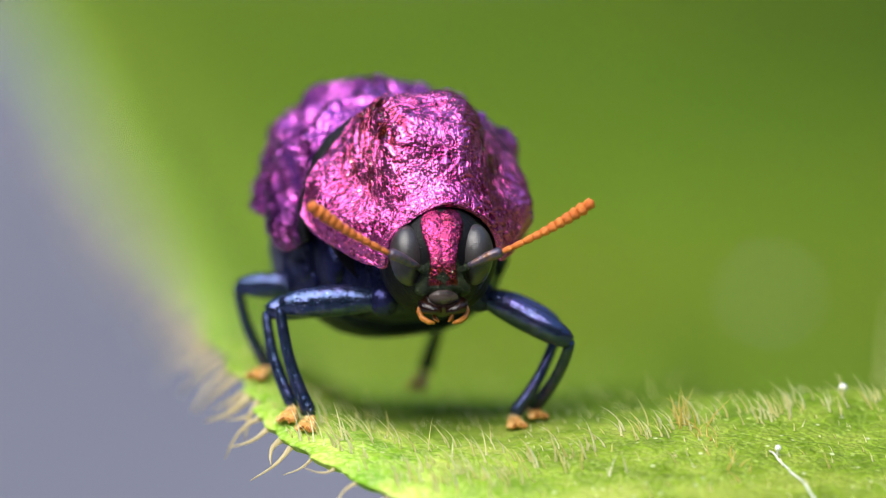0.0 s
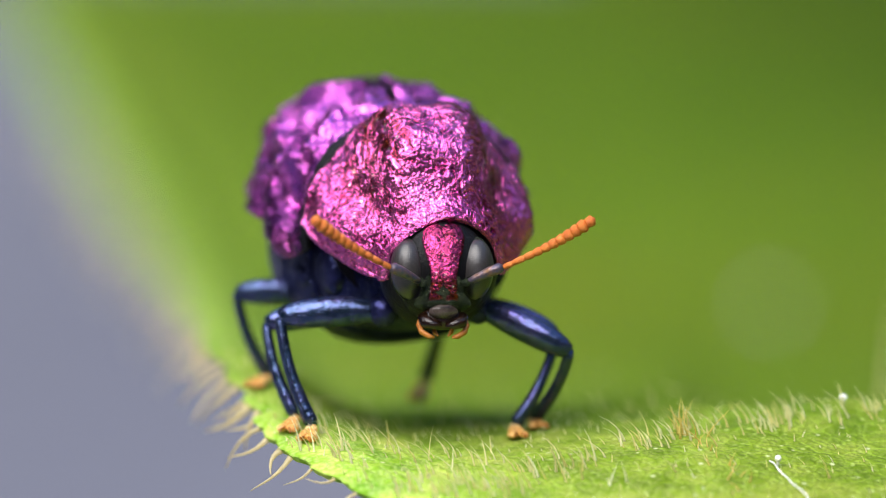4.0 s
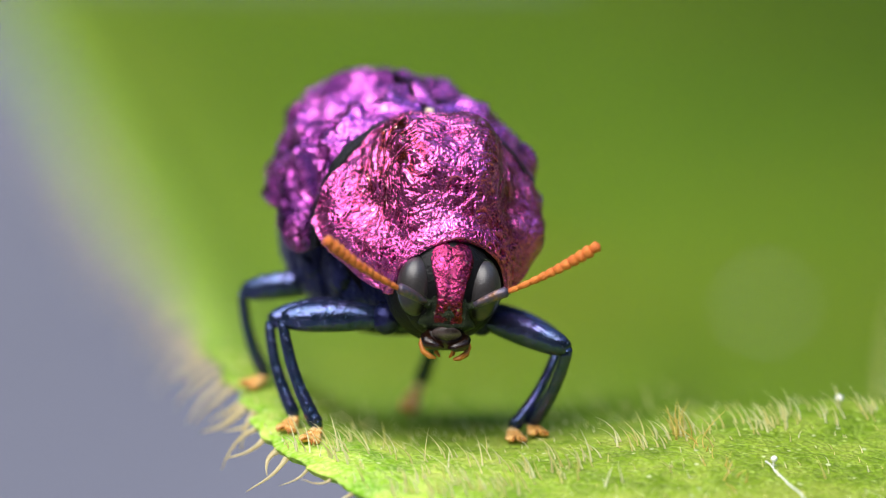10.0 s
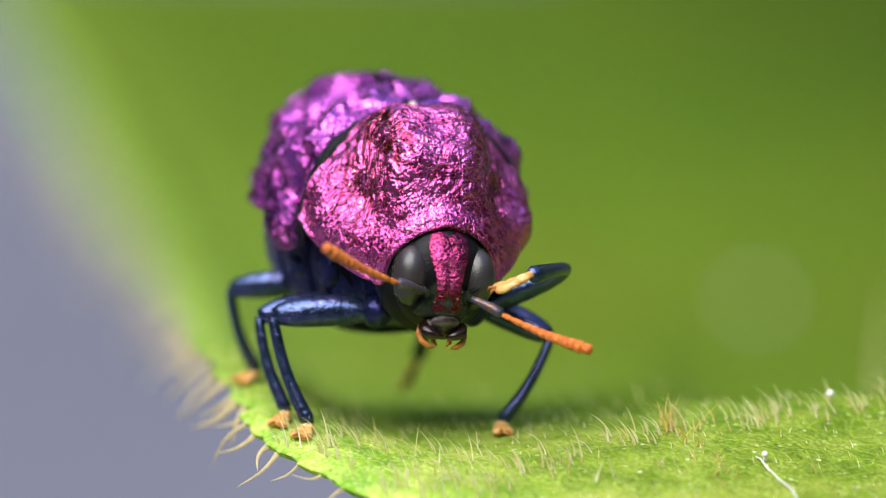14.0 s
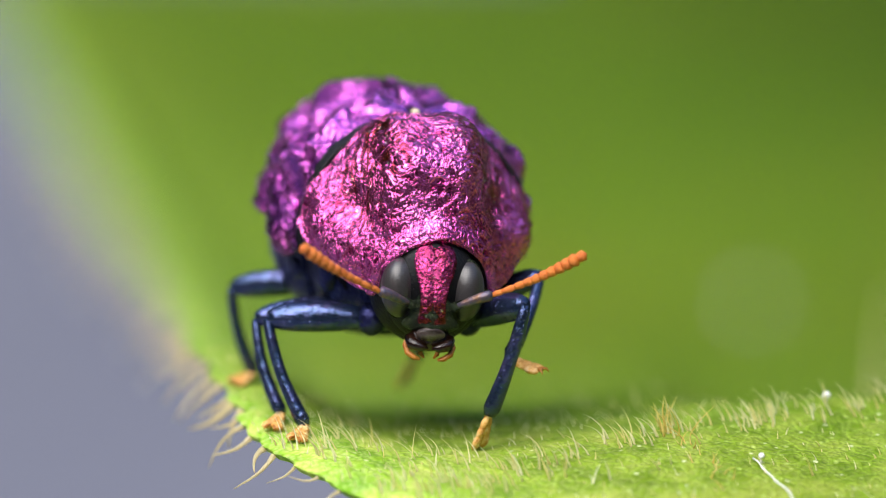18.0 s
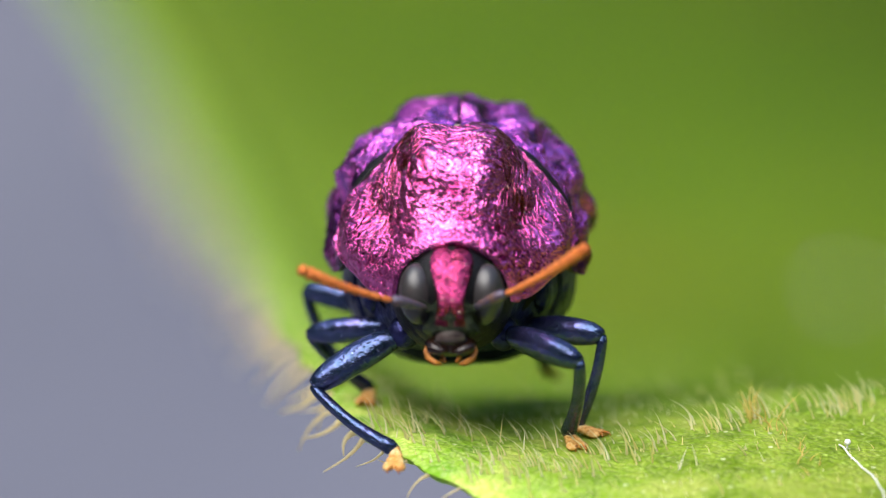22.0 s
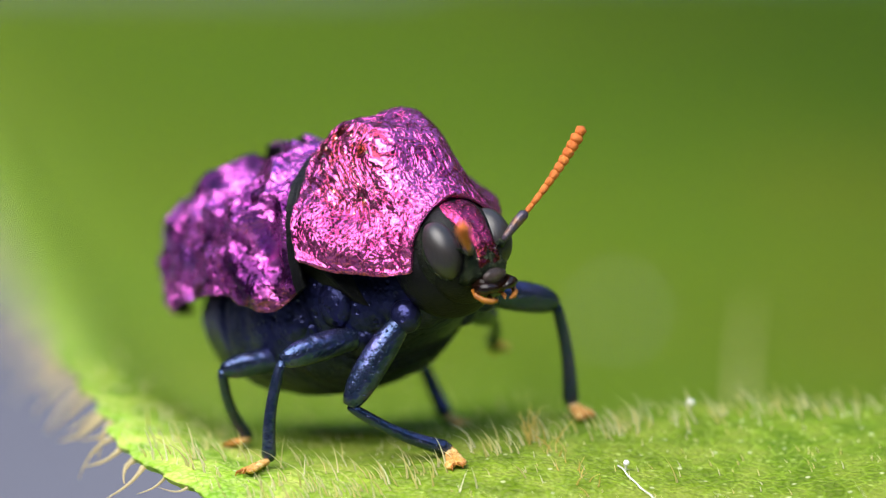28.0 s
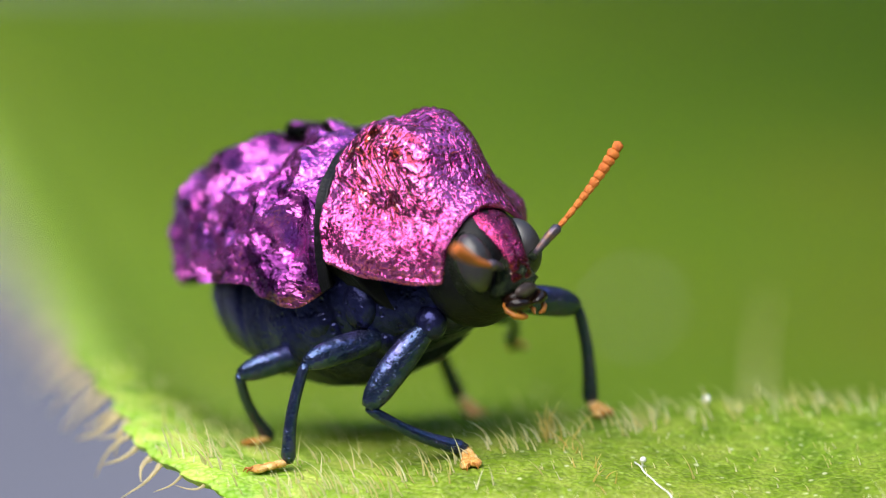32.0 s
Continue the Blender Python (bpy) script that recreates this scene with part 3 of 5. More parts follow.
def fold(q):
    """A noise with rounded valleys."""
    return math.sqrt(noise.noise(q) ** 2 + 0.0018)


def elytron_point(u, d, side):
    """u from front to rear, d the angle from the midline over the side, in degrees."""
    a = radians(d)
    th = radians(86) * u
    full = max(0.0, math.cos(th))
    w = 2.27 * (1 + 0.08 * math.sin(min(1, u * 2) * math.pi / 2)) * full ** 0.50
    h = (2.0 + 0.34 * math.sin(min(1, u * 2.2) * math.pi / 2)) * full ** 0.42
    zc = 3.5 - 0.75 * u
    y = -0.30 - 0.62 * math.sin(a) + 6.15 * math.sin(th) * (1 - 0.06 * math.sin(a))
    sx = math.sin(a) ** 0.9 if a < math.pi / 2 else 1 - 0.4 * (1 - math.sin(a))
    p = Vector((w * sx, y, zc + h * math.cos(a)))
    c = Vector((0, p.y * 0.75, 3.2))
    n = (p - c).normalized()
    lump = 0.0
    for uu, aa, amp in WARTS:
        lump += amp * math.exp(-((u - uu) / 0.085) ** 2 - ((d - aa) / 10.0) ** 2)
    q = Vector((p.x * side, p.y, p.z))
    bent = q + 0.30 * Vector((wob(*q, 1.5), wob(q.y, q.z, q.x, 1.5), wob(q.z, q.x, q.y, 1.5)))
    far = noise.voronoi(bent * 0.8 + Vector((side * 4, 2, 0)))[0]
    cell = smooth(0.0, 0.5, far[1] - far[0])
    edge = math.exp(-(u / 0.03) ** 2)
    crease = 0.80 * (0.3 - fold(bent * 0.62)) + 0.32 * (0.3 - fold(bent * 1.35 + Vector((5, 5, 5)))) + 0.075 * (0.3 - fold(bent * 3.4))
    p += n * (smooth(0.0, 0.09, u) * (0.70 * lump + 0.05 * (cell - 0.7) + crease) + cuticle(q, 0.022) - 0.04 * edge)
    flare = 0.12 * smooth(76, 100, d) * smooth(0.05, 0.2, u)
    p += Vector((flare, 0, 0))
    p.x = max(p.x, 0.03) if d > 2 else 0.03
    return p, n


def build_elytron(side):
    bm = bmesh.new()
    flow, rust = bm.verts.layers.float_vector.new("flow"), bm.verts.layers.float.new("rust")
    nu, nv = 210, 200
    outer, inner = [], []
    for i in range(nu + 1):
        ro, ri = [], []
        u = i / nu
        end = curve([(0, 104), (0.10, 107), (0.25, 97), (0.5, 86), (0.75, 84), (1, 88)], u) + 3 * math.sin(u * 17)
        for j in range(nv + 1):
            p, n = elytron_point(u, end * j / nv, side)
            k = p - n * 0.10
            k.x = max(k.x, 0.03)
            ro.append((p.x * side, p.y, p.z))
            ri.append((k.x * side, k.y, k.z))
        outer.append(ro)
        inner.append(ri)
    a, b = grid(bm, outer), grid(bm, inner, slot=1)
    for i, r in enumerate(a):
        for j, v in enumerate(r):
            q = v.co
            v[flow] = (q.x * 9, q.y * 5 + 2 * wob(*q, 1.0), q.z * 9)
            v[rust] = 0.8 * smooth(0.80, 1.0, j / nv) * smooth(-0.1, 0.35, wob(*q, 0.9))
    rim = lambda g: g[0] + [r[-1] for r in g[1:]] + g[-1][-2::-1] + [r[0] for r in g[-2:0:-1]]
    ra, rb = rim(a), rim(b)
    for i in range(len(ra)):
        j = (i + 1) % len(ra)
        bm.faces.new((ra[i], ra[j], rb[j], rb[i])).material_index = 1
    bm.faces.ensure_lookup_table()
    for i in range(nu):
        for j in range(nv):
            if i < 5 or j < 3:
                bm.faces[i * nv + j].material_index = 1
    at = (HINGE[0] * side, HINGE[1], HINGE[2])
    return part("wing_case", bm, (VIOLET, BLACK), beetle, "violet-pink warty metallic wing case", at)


def body_rings(rows, sides=40, groove=0.0):
    rings = []
    for y, zc, hw, hh in rows:
        ring = []
        for j in range(sides):
            a = 2 * math.pi * j / sides
            c, s = math.cos(a), math.sin(a)
            k = 1 + 0.03 * wob(c * 3, y, s * 3, 1.3)
            ring.append((hw * math.copysign(abs(c) ** 0.85, c) * k, y, zc + hh * math.copysign(abs(s) ** 0.9, s) * k))
        rings.append(ring)
    return rings


def dense(rows, n, dip=None):
    """Rows of (y, z, half width, half height) sampled smoothly."""
    out = []
    y0, y1 = rows[0][0], rows[-1][0]
    for i in range(n + 1):
        y = y0 + (y1 - y0) * i / n
        r = [curve([(q[0], q[k]) for q in rows], y) for k in (1, 2, 3)]
        if dip:
            g = 1 - 0.022 * sum(math.exp(-((y - d) / 0.05) ** 2) for d in dip)
            r[1] *= g
            r[2] *= g
        out.append((y, *r))
    return out


def build_trunk():
    bm = bmesh.new()
    loft(bm, body_rings(dense([(-2.75, 2.75, 0.55, 0.6), (-2.3, 2.6, 0.95, 0.85), (-1.6, 2.55, 1.35, 1.05), (-0.8, 2.65, 1.85, 1.4), (-0.2, 2.75, 2.0, 1.6)], 26, (-1.75, -0.95))))
    part("thorax", bm, NAVY, beetle, "dark navy metallic underside of the thorax")
    bm = bmesh.new()
    loft(bm, body_rings(dense([(-0.45, 2.7, 2.0, 1.7), (0.3, 2.48, 2.25, 1.76), (1.2, 2.44, 2.30, 1.72), (2.6, 2.45, 2.10, 1.48), (4.0, 2.62, 1.45, 1.02), (4.9, 2.70, 0.4, 0.3)], 44, (0.4, 1.3, 2.1, 2.9, 3.6))))
    part("abdomen", bm, NAVY, beetle, "dark navy segmented abdomen")
    bm = bmesh.new()
    ball(bm, (0, -2.62, 2.92), (1.17, 0.74, 1.22), 20, 36)
    part("neck", bm, BLACK, beetle, "black neck inside the collar")
    # the side plates below the wing cases
    for s in (-1, 1):
        for y0, y1, z, w in ((-1.35, -0.35, 2.55, 1.72), (-0.4, 1.5, 2.35, 2.08)):
            bm = bmesh.new()
            ball(bm, (s * (w - 0.12), (y0 + y1) / 2, z), (0.28, (y1 - y0) / 2, 0.50), 12, 20)
            part("side_plate", bm, NAVY, beetle)
    # black membrane between the thorax shield and the wing cases
    bm = bmesh.new()
    rings = []
    for i in range(7):
        y, k = -1.08 + 0.15 * i, 0.84
        rings.append([(2.22 * k * math.sin(a), y + 0.62 * math.cos(a) - 0.12, 3.5 + 1.98 * k * math.cos(a)) for a in [2 * math.pi * j / 60 for j in range(60)]])
    loft(bm, rings)
    part("joint_membrane", bm, BLACK, beetle, "black membrane of the waist joint")
    bm = bmesh.new()
    ball(bm, (0, -0.40, 5.52), (0.20, 0.16, 0.10), 10, 16)
    part("back_socket", bm, BLACK, beetle, "black socket between shield and wing cases")
    bm = bmesh.new()
    ball(bm, (0, -0.30, 5.60), (0.09, 0.10, 0.07), 8, 12)
    part("scutellum", bm, IVORY, beetle, "small ivory scutellum spot")


NECK = (0, -2.75, 2.85)


def head_point(a, b, k=1.0):
    """A point of the head's dome: a the angle from the top forwards, b to the side."""
    return Vector((1.0 * k * math.sin(b), -3.0 - 0.78 * k * math.cos(b) * math.sin(a), 2.82 + 1.05 * k * math.cos(b) * math.cos(a)))


def build_head():
    bm = bmesh.new()
    ball(bm, (0, -3.0, 2.94), (0.93, 0.67, 1.02), 28, 40)
    head = part("head", bm, BLACK, beetle, "dark head with a magenta brow", NECK)
    inv = Matrix.Translation((Vector((0, -3.0, 2.95)) - Vector(NECK)) * MM) @ Matrix.Scale(0.92, 4) @ Matrix.Translation(-Vector((0, -3.0, 2.82)) * MM)

    def on(name, b, mat, label=""):
        ob = part(name, b, mat, head, label)
        ob.matrix_basis = inv
        return ob
    for s in (-1, 1):
        b = bmesh.new()
        turn = Euler((radians(-8), radians(s * 6), radians(s * 20))).to_matrix()
        mid = Vector((s * 0.67, -3.28, 2.92))
        ball(b, mid, (0.39, 0.47, 0.635), 24, 32, turn=turn)
        on("eye", b, EYE, "large grey-black compound eye")
        b = bmesh.new()
        pts = [mid + turn @ Vector((0.392 * math.cos(k), 0.06 * math.cos(k), 0.64 * math.sin(k))) for k in [2 * math.pi * i / 40 for i in range(41)]]
        tube(b, pts, [0.03] * 41, 6)
        on("eye_rim", b, BRONZE)
        # the notch plate that cuts into the eye above the feeler's root
        b = bmesh.new()
        tube(b, [(s * 0.36, -3.74, 2.74), (s * 0.48, -3.75, 2.80), (s * 0.60, -3.735, 2.86), (s * 0.70, -3.71, 2.90)], [0.07, 0.065, 0.05, 0.012], 10, 0.6)
        on("eye_notch", b, BRONZE)
        # the temple behind the eye
        b = bmesh.new()
        ball(b, (s * 0.72, -2.98, 2.86), (0.36, 0.38, 0.66), 16, 24)
        on("temple", b, TEMPLE, "glossy greenish-black temple")
    # brow between the eyes
    b = bmesh.new()
    flow, rust = b.verts.layers.float_vector.new("flow"), b.verts.layers.float.new("rust")
    rows, low = [], []
    for i in range(37):
        t = i / 36
        a = radians(12 + 100 * t)
        w = curve([(0, 0.46), (0.2, 0.45), (0.45, 0.38), (0.60, 0.29), (0.78, 0.22), (1, 0.25)], t)
        r, q = [], []
        for j in range(21):
            k = -1 + j / 10
            p = head_point(a, w * k * 1.05, 1.05 + 0.22 * smooth(0.45, 0.95, t) - 0.05 * abs(k) ** 3 - 0.03 * math.exp(-(k / 0.25) ** 2))
            r.append(p + Vector((0, -1, 0.4)) * cuticle(p * 2, 0.03))
            q.append(head_point(a, w * k * 1.05, 0.9))
        rows.append(r)
        low.append(q)
    va, vb = grid(b, rows), grid(b, low)
    for r in va:
        for v in r:
            v[flow] = v.co * 14
            v[rust] = smooth(3.0, 2.7, v.co.z) * 0.9 + 0.3
    rim = lambda g: g[0] + [r[-1] for r in g[1:]] + g[-1][-2::-1] + [r[0] for r in g[-2:0:-1]]
    ra, rb = rim(va), rim(vb)
    for i in range(len(ra)):
        j = (i + 1) % len(ra)
        b.faces.new((ra[i], ra[j], rb[j], rb[i]))
    on("brow", b, FRONS, "magenta metallic brow between the eyes")
    inv = inv @ Matrix.Translation(Vector((0, 0, 0.21 * MM)))
    # muzzle with its cheeks
    b = bmesh.new()
    rings = []
    for t, w, d, y, z in ((0, 0.26, 0.20, -3.56, 2.74), (0.15, 0.36, 0.28, -3.62, 2.60), (0.35, 0.44, 0.30, -3.64, 2.42), (0.55, 0.47, 0.34, -3.64, 2.26), (0.75, 0.58, 0.34, -3.60, 2.12), (0.9, 0.60, 0.34, -3.58, 2.00), (1, 0.44, 0.28, -3.60, 1.90)):
        rings.append([(w * math.cos(k), y - d * math.sin(k) * (1.0 if math.sin(k) > 0 else 1.5), z + 0.12 * math.sin(k)) for k in [2 * math.pi * j / 28 for j in range(28)]])
    loft(b, rings)
    on("muzzle", b, BRONZE, "green-bronze pitted muzzle")
    b = bmesh.new()
    tube(b, [(-0.34, -3.98, 2.14), (-0.18, -4.07, 2.20), (0, -4.10, 2.17), (0.18, -4.07, 2.20), (0.34, -3.98, 2.14)], [0.03, 0.045, 0.04, 0.045, 0.03], 8)
    on("lip_ridge", b, BRONZE)
    b = bmesh.new()
    ball(b, (0, -3.93, 1.95), (0.31, 0.12, 0.17), 14, 20, turn=Euler((radians(20), 0, 0)).to_matrix())
    on("upper_lip", b, LABRUM, "glossy grey upper lip")
    b = bmesh.new()
    ball(b, (0, -3.70, 1.78), (0.44, 0.28, 0.27), 16, 24)
    on("mouth", b, JAW, "dark brown mouth")
    for s in (-1, 1):
        b = bmesh.new()
        tube(b, [(s * 0.40, -3.78, 1.80), (s * 0.36, -3.98, 1.74), (s * 0.18, -4.06, 1.70), (s * 0.04, -4.03, 1.68)], [0.13, 0.13, 0.09, 0.03], 10)
        on("mandible", b, JAW, "dark glossy mandible")
        b = bmesh.new()
        tube(b, [(s * 0.46, -3.70, 1.78), (s * 0.50, -3.80, 1.64), (s * 0.44, -3.92, 1.52), (s * 0.30, -4.00, 1.45), (s * 0.18, -4.02, 1.43)], [0.04, 0.055, 0.065, 0.06, 0.025], 10)
        on("palp", b, AMBER, "amber mouth feeler")
        b = bmesh.new()
        tube(b, [(s * 0.20, -3.76, 1.60), (s * 0.17, -3.88, 1.50), (s * 0.10, -3.95, 1.44)], [0.035, 0.05, 0.02], 8)
        on("palp", b, AMBER, "amber mouth feeler")
    return head


ROOT = (0.37, -3.76, 2.86)


def build_antenna(side):
    """Lies along +y from its root: a bluish scape, then a beaded orange whip."""
    bm = bmesh.new()
    tube(bm, [(0, 0, 0), (0, 0.06, 0), (0, 0.14, 0)], [0.07, 0.08, 0.06], 10)
    ant = part("antenna", bm, BRONZE, beetle, "orange beaded feeler with a bluish base")
    bm = bmesh.new()
    tube(bm, [(0, 0.08, 0), (0, 0.25, 0.01), (0, 0.55, 0.02), (0, 0.78, 0.01), (0, 0.84, 0)], [0.055, 0.075, 0.10, 0.105, 0.05], 12)
    part("scape", bm, SCAPE, ant, "bluish first feeler joint")
    y, z = 0.82, 0.0
    for i in range(11):
        n = (0.22, 0.26, 0.20, 0.17, 0.17, 0.17, 0.17, 0.17, 0.16, 0.16, 0.20)[i]
        r = 0.052 + 0.0075 * i if i < 10 else 0.10
        bm = bmesh.new()
        b = 0.018 * i
        tube(bm, [(0, y, z), (0, y + 0.3 * n, z + b * 0.3 * n), (0, y + 0.75 * n, z + b * 0.75 * n), (0, y + 1.02 * n, z + b * n)], [r * 0.80, r * 1.0, r * 1.12, r * (0.82 if i < 10 else 0.25)], 10, up=(1, 0, 0))
        part("joint", bm, ANTENNA, ant)
        y, z = y + n * 0.97, z + b * n
    return ant


def build_femur(length, thick):
    bm = bmesh.new()
    n = 16
    pts = [(0, length * i / n, 0.05 * math.sin(math.pi * i / n)) for i in range(n + 1)]
    rad = [thick * curve([(0, 0.5), (0.12, 0.75), (0.4, 1.0), (0.7, 0.98), (0.9, 0.78), (1, 0.45)], i / n) for i in range(n + 1)]
    tube(bm, pts, rad, 16, 1.2)
    return part("femur", bm, LEGBLUE, beetle, "metallic blue-violet thigh")


def build_tibia(length, thick):
    bm = bmesh.new()
    n = 16
    pts = [(0, length * i / n, 0.10 * math.sin(math.pi * i / n)) for i in range(n + 1)]
    rad = [thick * curve([(0, 0.6), (0.08, 0.85), (0.5, 0.95), (0.85, 1.15), (0.96, 1.2), (1, 0.8)], i / n) for i in range(n + 1)]
    tube(bm, pts, rad, 14, 0.85)
    return part("tibia", bm, LEGBLUE, beetle, "metallic blue-violet shin")


def build_tarsus():
    bm = bmesh.new()
    tube(bm, [(0, -0.04, 0.02), (0, 0.10, 0.02)], [0.07, 0.07], 10)
    tar = part("tarsus", bm, TARSUS, beetle, "straw-orange padded foot")
    for y, w, n in ((0.04, 0.12, 0.26), (0.24, 0.16, 0.26), (0.44, 0.21, 0.30)):
        for s in (-1, 1):
            bm = bmesh.new()
            ball(bm, (s * w * 0.42, y + n / 2, 0.0), (w * 0.62, n * 0.62, 0.075), 8, 14, turn=Euler((0, radians(s * 10), radians(-s * 12))).to_matrix())
            part("pad", bm, TARSUS, tar)
    for s in (-1, 1):
        bm = bmesh.new()
        tube(bm, [(s * 0.04, 0.68, 0.03), (s * 0.09, 0.82, 0.05), (s * 0.11, 0.88, -0.01)], [0.03, 0.025, 0.008], 6)
        part("claw", bm, AMBER, tar)
    return tar


def build_hind_wing(side):
    wing = []
    for name, n, w, f in (("wing_base", 3.3, 0.60, 0.5), ("wing_tip", 3.1, 0.95, 0.9)):
        bm = bmesh.new()
        rows, low = [], []
        for i in range(25):
            t = i / 24
            ww = w * math.sin(math.pi * (0.14 + 0.74 * t)) ** 0.7 * (1 + 0.12 * math.sin(t * 8))
            row = []
            for j in range(15):
                k = -1 + j / 7
                row.append((ww * k * side, n * t, 0.10 * math.cos(k * 7) * f + 0.05 * math.sin(t * 9 + k * 2) + 0.12 * math.sin(t * 3)))
            rows.append(row)
            low.append([(x, y, z - 0.025) for x, y, z in row])
        va, vb = grid(bm, rows), grid(bm, low)
        rim = lambda g: g[0] + [r[-1] for r in g[1:]] + g[-1][-2::-1] + [r[0] for r in g[-2:0:-1]]
        ra, rb = rim(va), rim(vb)
        for i in range(len(ra)):
            j = (i + 1) % len(ra)
            bm.faces.new((ra[i], ra[j], rb[j], rb[i]))
        ob = part(name, bm, WING, beetle, "smoky black folded wing membrane")
        for v in range(3):
            bm = bmesh.new()
            x = side * w * (-0.7 + 0.7 * v)
            tube(bm, [(x * (1 - 0.4 * abs(i / 8 - 0.5)), n * (0.06 + 0.86 * i / 8), 0.04 + 0.12 * math.sin(3 * i / 8)) for i in range(9)], [0.022 - 0.0018 * i for i in range(9)], 6)
            part("vein", bm, WING, ob)
        wing.append(ob)
    return wing


build_pronotum()
cases = {s: build_elytron(s) for s in (-1, 1)}
build_trunk()
head = build_head()
feelers = {s: build_antenna(s) for s in (-1, 1)}
hind = {s: build_hind_wing(s) for s in (-1, 1)}
HIPS = {"front": (0.95, -2.15, 2.0), "mid": (1.18, -1.05, 1.8), "hind": (1.25, 0.75, 1.65)}
SIZES = {"front": (2.02, 0.25, 2.22, 0.145), "mid": (1.82, 0.23, 1.95, 0.135), "hind": (1.9, 0.23, 1.95, 0.135)}
legs = {}
for place, (hx, hy, hz) in HIPS.items():
    fl, ft, tl, tt = SIZES[place]
    for s in (-1, 1):
        bm = bmesh.new()
        ball(bm, (s * hx, hy, hz), (0.30, 0.30, 0.34), 12, 18)
        part("hip", bm, NAVY, beetle)
        legs[place, s] = (build_femur(fl, ft), build_tibia(tl, tt), build_tarsus())


